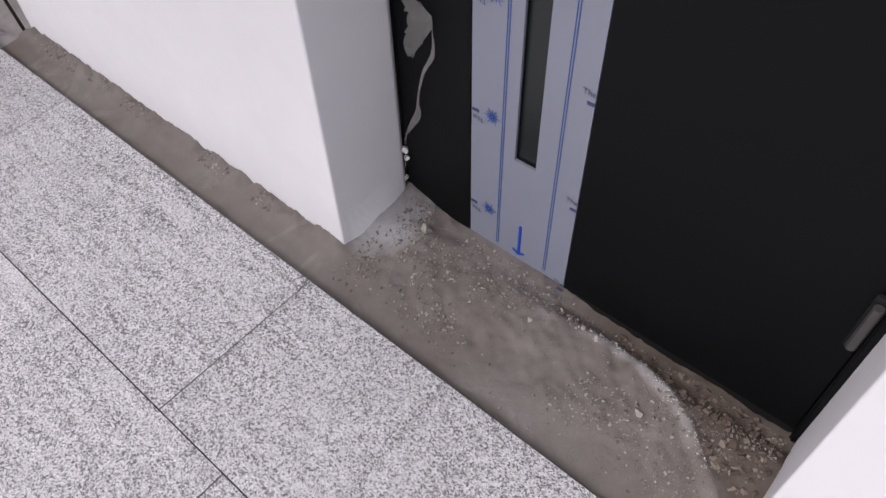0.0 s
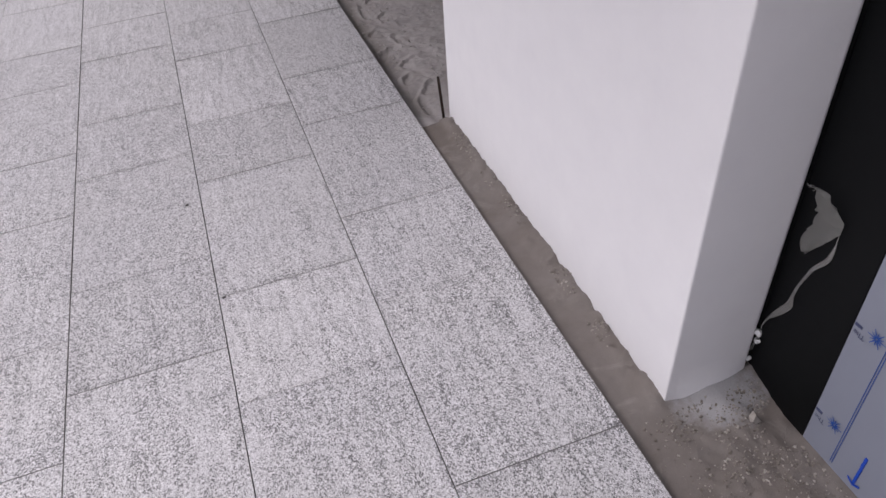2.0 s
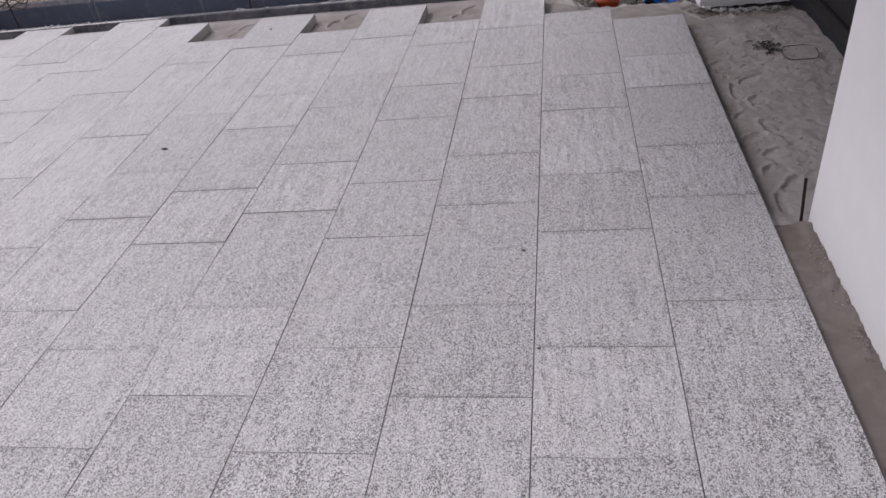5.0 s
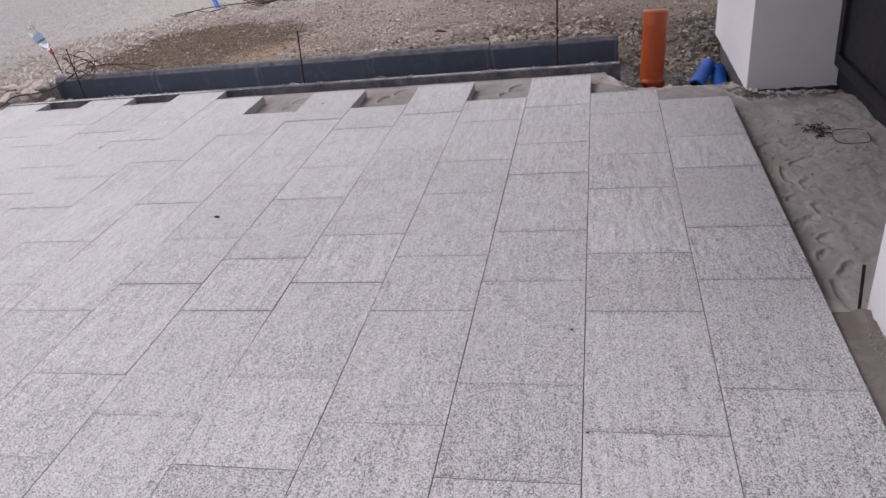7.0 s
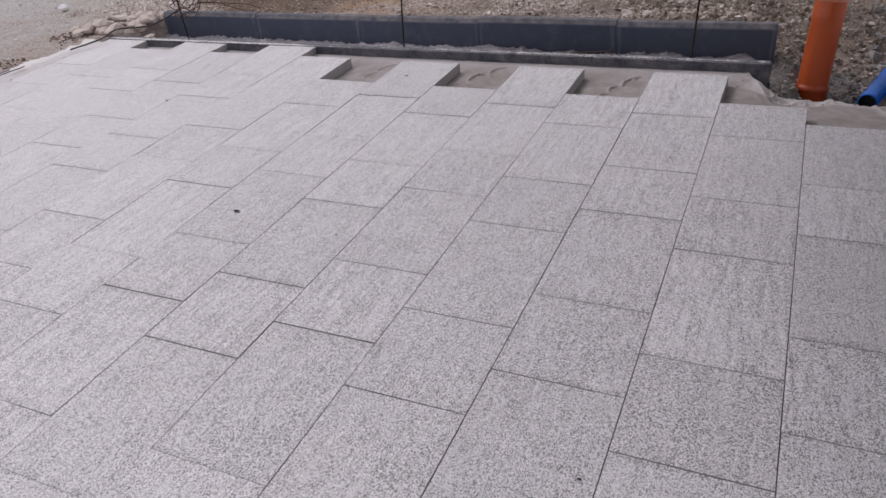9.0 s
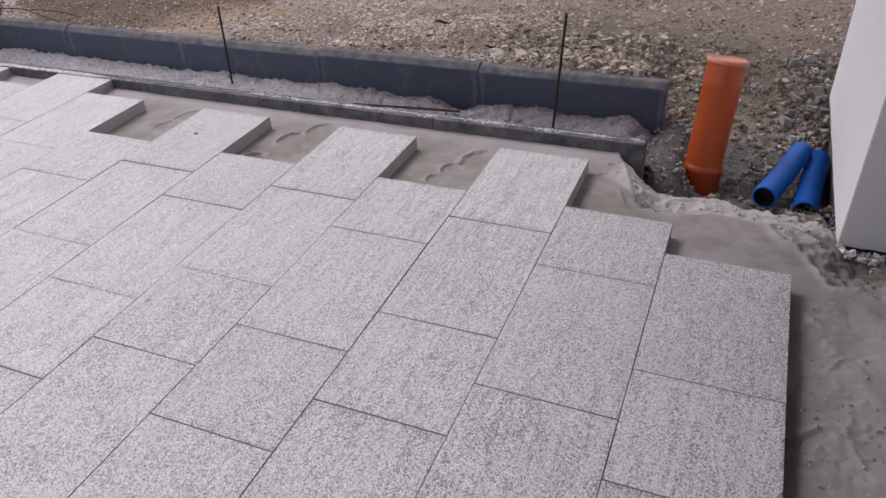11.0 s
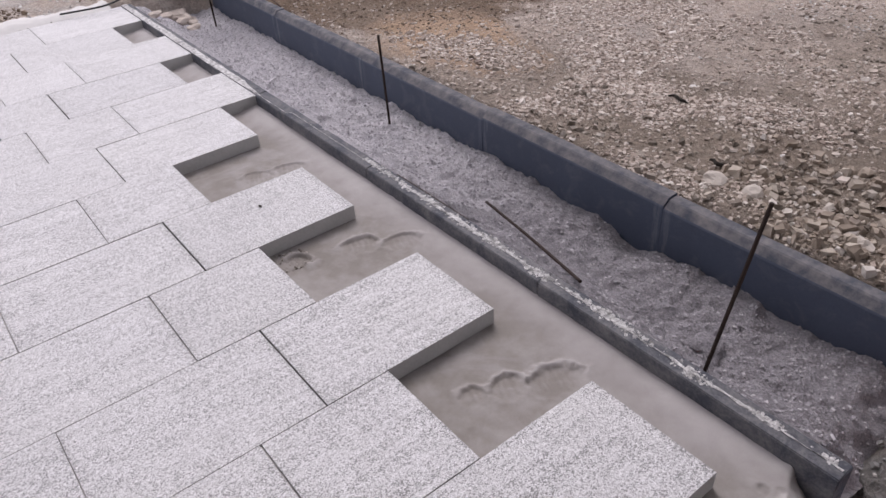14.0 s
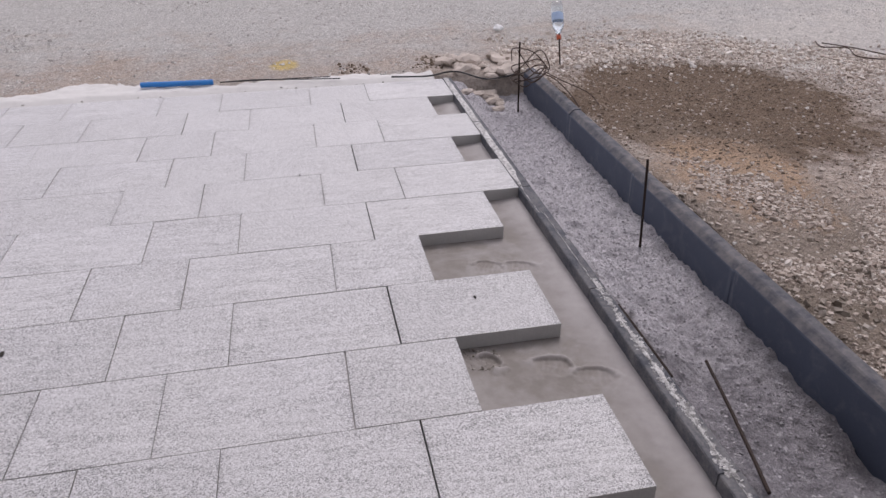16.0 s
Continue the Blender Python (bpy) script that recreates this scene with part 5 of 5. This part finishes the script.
# pebbles in the doorway
for k, (x, y, s) in enumerate(((0.276, 0.306, 0.027), (0.19, -0.31, 0.017), (0.285, -0.155, 0.016), (0.29, -0.12, 0.012), (0.235, -0.02, 0.011))):
    bm = bmesh.new()
    bmesh.ops.create_icosphere(bm, subdivisions=1, radius=s * 0.5)
    for v in bm.verts:
        v.co *= 1 + 0.8 * noise.noise(v.co * 90 + Vector((k * 2.1, 0, 0)))
    thing("pebble", "small pale mortar pebble lying in the doorway", "pebble", "pebbles", at=(x, y, mortar_z(x, y) + s * 0.3), bm=bm, material=CRUMB)
# dropped plant bits
for k, (x, y, s) in enumerate(((-2.63, 2.62, 0.020), (-0.845, 1.683, 0.009), (-2.08, 2.56, 0.008), (-2.64, 4.34, 0.012), (-0.785, 1.19, 0.007), (-1.9, 2.1, 0.006), (-4.0, 3.7, 0.012))):
    bm = bmesh.new()
    bmesh.ops.create_icosphere(bm, subdivisions=1, radius=s)
    for v in bm.verts:
        v.co = Vector((v.co.x * 0.9, v.co.y * 0.45, v.co.z * 0.22)) * (1 + 0.3 * noise.noise(v.co * 200))
    thing("leaf_scrap", "small dark dried leaf scrap on a paving slab", "leaf", "leaf scraps", at=(x, y, 0.0025 + s * 0.15), bm=bm, material=DEBRIS)
twigs = random.Random(21)
for k in range(30):
    x, y = 0.37 + twigs.gauss(0, 0.035), 3.55 + twigs.gauss(0, 0.05)
    a, l = twigs.uniform(0, math.tau), twigs.uniform(0.015, 0.045)
    z = sand_z(x, y) + 0.004
    thing("twig", "dark dried twig scrap on trodden sand", "twig", "twig scraps", bm=tube(bmesh.new(), [(x, y, z), (x + l * 0.5 * math.cos(a), y + l * 0.5 * math.sin(a), z + 0.008), (x + l * math.cos(a + 0.3), y + l * math.sin(a + 0.3), z + 0.002)], 0.003, 5), material=DEBRIS)
for k, (x, y, l) in enumerate(((-2.144, 6.23, 0.11), (-1.672, 5.86, 0.08))):
    bm = bmesh.new()
    for side in (0, 1):
        pts = [(l * (u - 0.5), (0.016 + 0.012 * math.sin(9 * u + k)) * math.sin(math.pi * (0.08 + 0.84 * u)), 0.006 * math.sin(5 * u + k) + 0.005 * side) for u in (0, 0.2, 0.4, 0.6, 0.8, 1)]
        tube(bm, pts, 0.012, 6, radii=[0.002, 0.005, 0.007, 0.006, 0.004, 0.002])
    thing("bark_scrap", "dark curled bark scrap lying on gravel", "bark", "bark scraps", at=(x, y, ground_z(x, y) + 0.012), bm=bm, material=DEBRIS)
bm = bmesh.new()
bmesh.ops.create_icosphere(bm, subdivisions=3, radius=0.045)
for v in bm.verts:
    v.co *= 1 + 0.5 * noise.noise(v.co * 22)
    v.co.z *= 0.6
thing("plastic_scrap", "crumpled white plastic foil scrap on gravel", "foil", at=(-7.05, 5.62, ground_z(-7.05, 5.62) + 0.04), bm=bm, material=WHITE_PLASTIC)


# ---------------------------------------------------------------- paving slabs
GAP = 0.0027


def slab_mesh(length, width=0.4, top=SLAB, gap=0.0006, side=GAP):
    bm = bmesh.new()
    lx, ly, c = width / 2 - side / 2, length / 2 - gap, 0.0007
    lev = [(lx, ly, -0.0600, 0), (lx, ly, -c, 1), (lx - c, ly - c, 0.0, 0)]
    rings = [[bm.verts.new((sx * a, sy * b, z)) for sx, sy in ((-1, -1), (1, -1), (1, 1), (-1, 1))] for a, b, z, _ in lev]
    for i, (r0, r1) in enumerate(zip(rings, rings[1:])):
        for k in range(4):
            f = bm.faces.new((r0[k], r0[(k + 1) % 4], r1[(k + 1) % 4], r1[k]))
            f.material_index = 1 if i == 0 else 0
    bm.faces.new(rings[-1])
    bm.faces.new(rings[0][::-1]).material_index = 1
    return mesh_of(bm, "slab", top, SLAB_SIDE)


thing("joint_sand", "grey-brown sand swept into the slab joints", "sand", kind="structure", bm=boxed((PAVE_X + 0.02, -2.15, -0.03), (-0.805, 3.96, -0.008)), material=SAND)
pavement = thing("pavement", "pale grey granite-faced terrace slabs in running bond", "paving", kind="structure")
LONG, SHORT, LONG_GREY = slab_mesh(0.6), slab_mesh(0.4), slab_mesh(0.6, 0.4, SLAB_GREY)
LONG_TIGHT, SHORT_TIGHT = slab_mesh(0.6, 0.4, SLAB, 0.0006, 0.0016), slab_mesh(0.4, 0.4, SLAB, 0.0006, 0.0016)
LONG_OPEN, SHORT_OPEN = slab_mesh(0.6, gap=0.0010), slab_mesh(0.4, gap=0.0010)
OPEN = {(1, 1.8), (2, 1.4), (1, 1.2), (0, 1.0), (1, 0.8), (3, 1.8), (4, 2.4), (5, 1.8), (6, 2.0), (7, 2.8), (8, 2.4)}      # wider cross joints
laid = random.Random(4)


def lay(x, y0, y1, mesh):
    ob = new("slab", mesh)
    ob.parent = pavement
    ob.matrix_world = pose(x, (y0 + y1) / 2 + laid.uniform(-0.0007, 0.0007), laid.uniform(-0.0008, 0.0008), laid.gauss(0, 0.08), laid.gauss(0, 0.10), laid.gauss(0, 0.06))


for c in range(14):
    x = -0.2 - 0.4 * c
    y, long = (-2.0, False) if c % 2 == 0 else (-2.2, False)
    while True:
        step_y = 0.6 if long else 0.4
        nominal = y + step_y
        stretch = lambda v: 1.4 + (v - 1.4) * (1.0045 if v > 1.4 else 1.0)
        if nominal > 4.1 and c % 2 == 0 and c > 0:
            lay(x, 4.013, 4.013 + 0.6, LONG_GREY if c == 10 else LONG if c < 10 else LONG_TIGHT)
            break
        if nominal > 4.3:
            break
        lay(x, stretch(y), stretch(y) + step_y, (LONG_OPEN if long else SHORT_OPEN) if {(c, round(y, 1)), (c, round(nominal, 1))} & OPEN else (LONG if long else SHORT) if c < 9 else (LONG_TIGHT if long else SHORT_TIGHT))
        y, long = nominal, not long
        if c == 0 and y > 3.95:
            break
    if c in (9, 11, 13):
        lay(x, 4.222, 4.222 + 0.6 - 0.02, LONG_TIGHT)
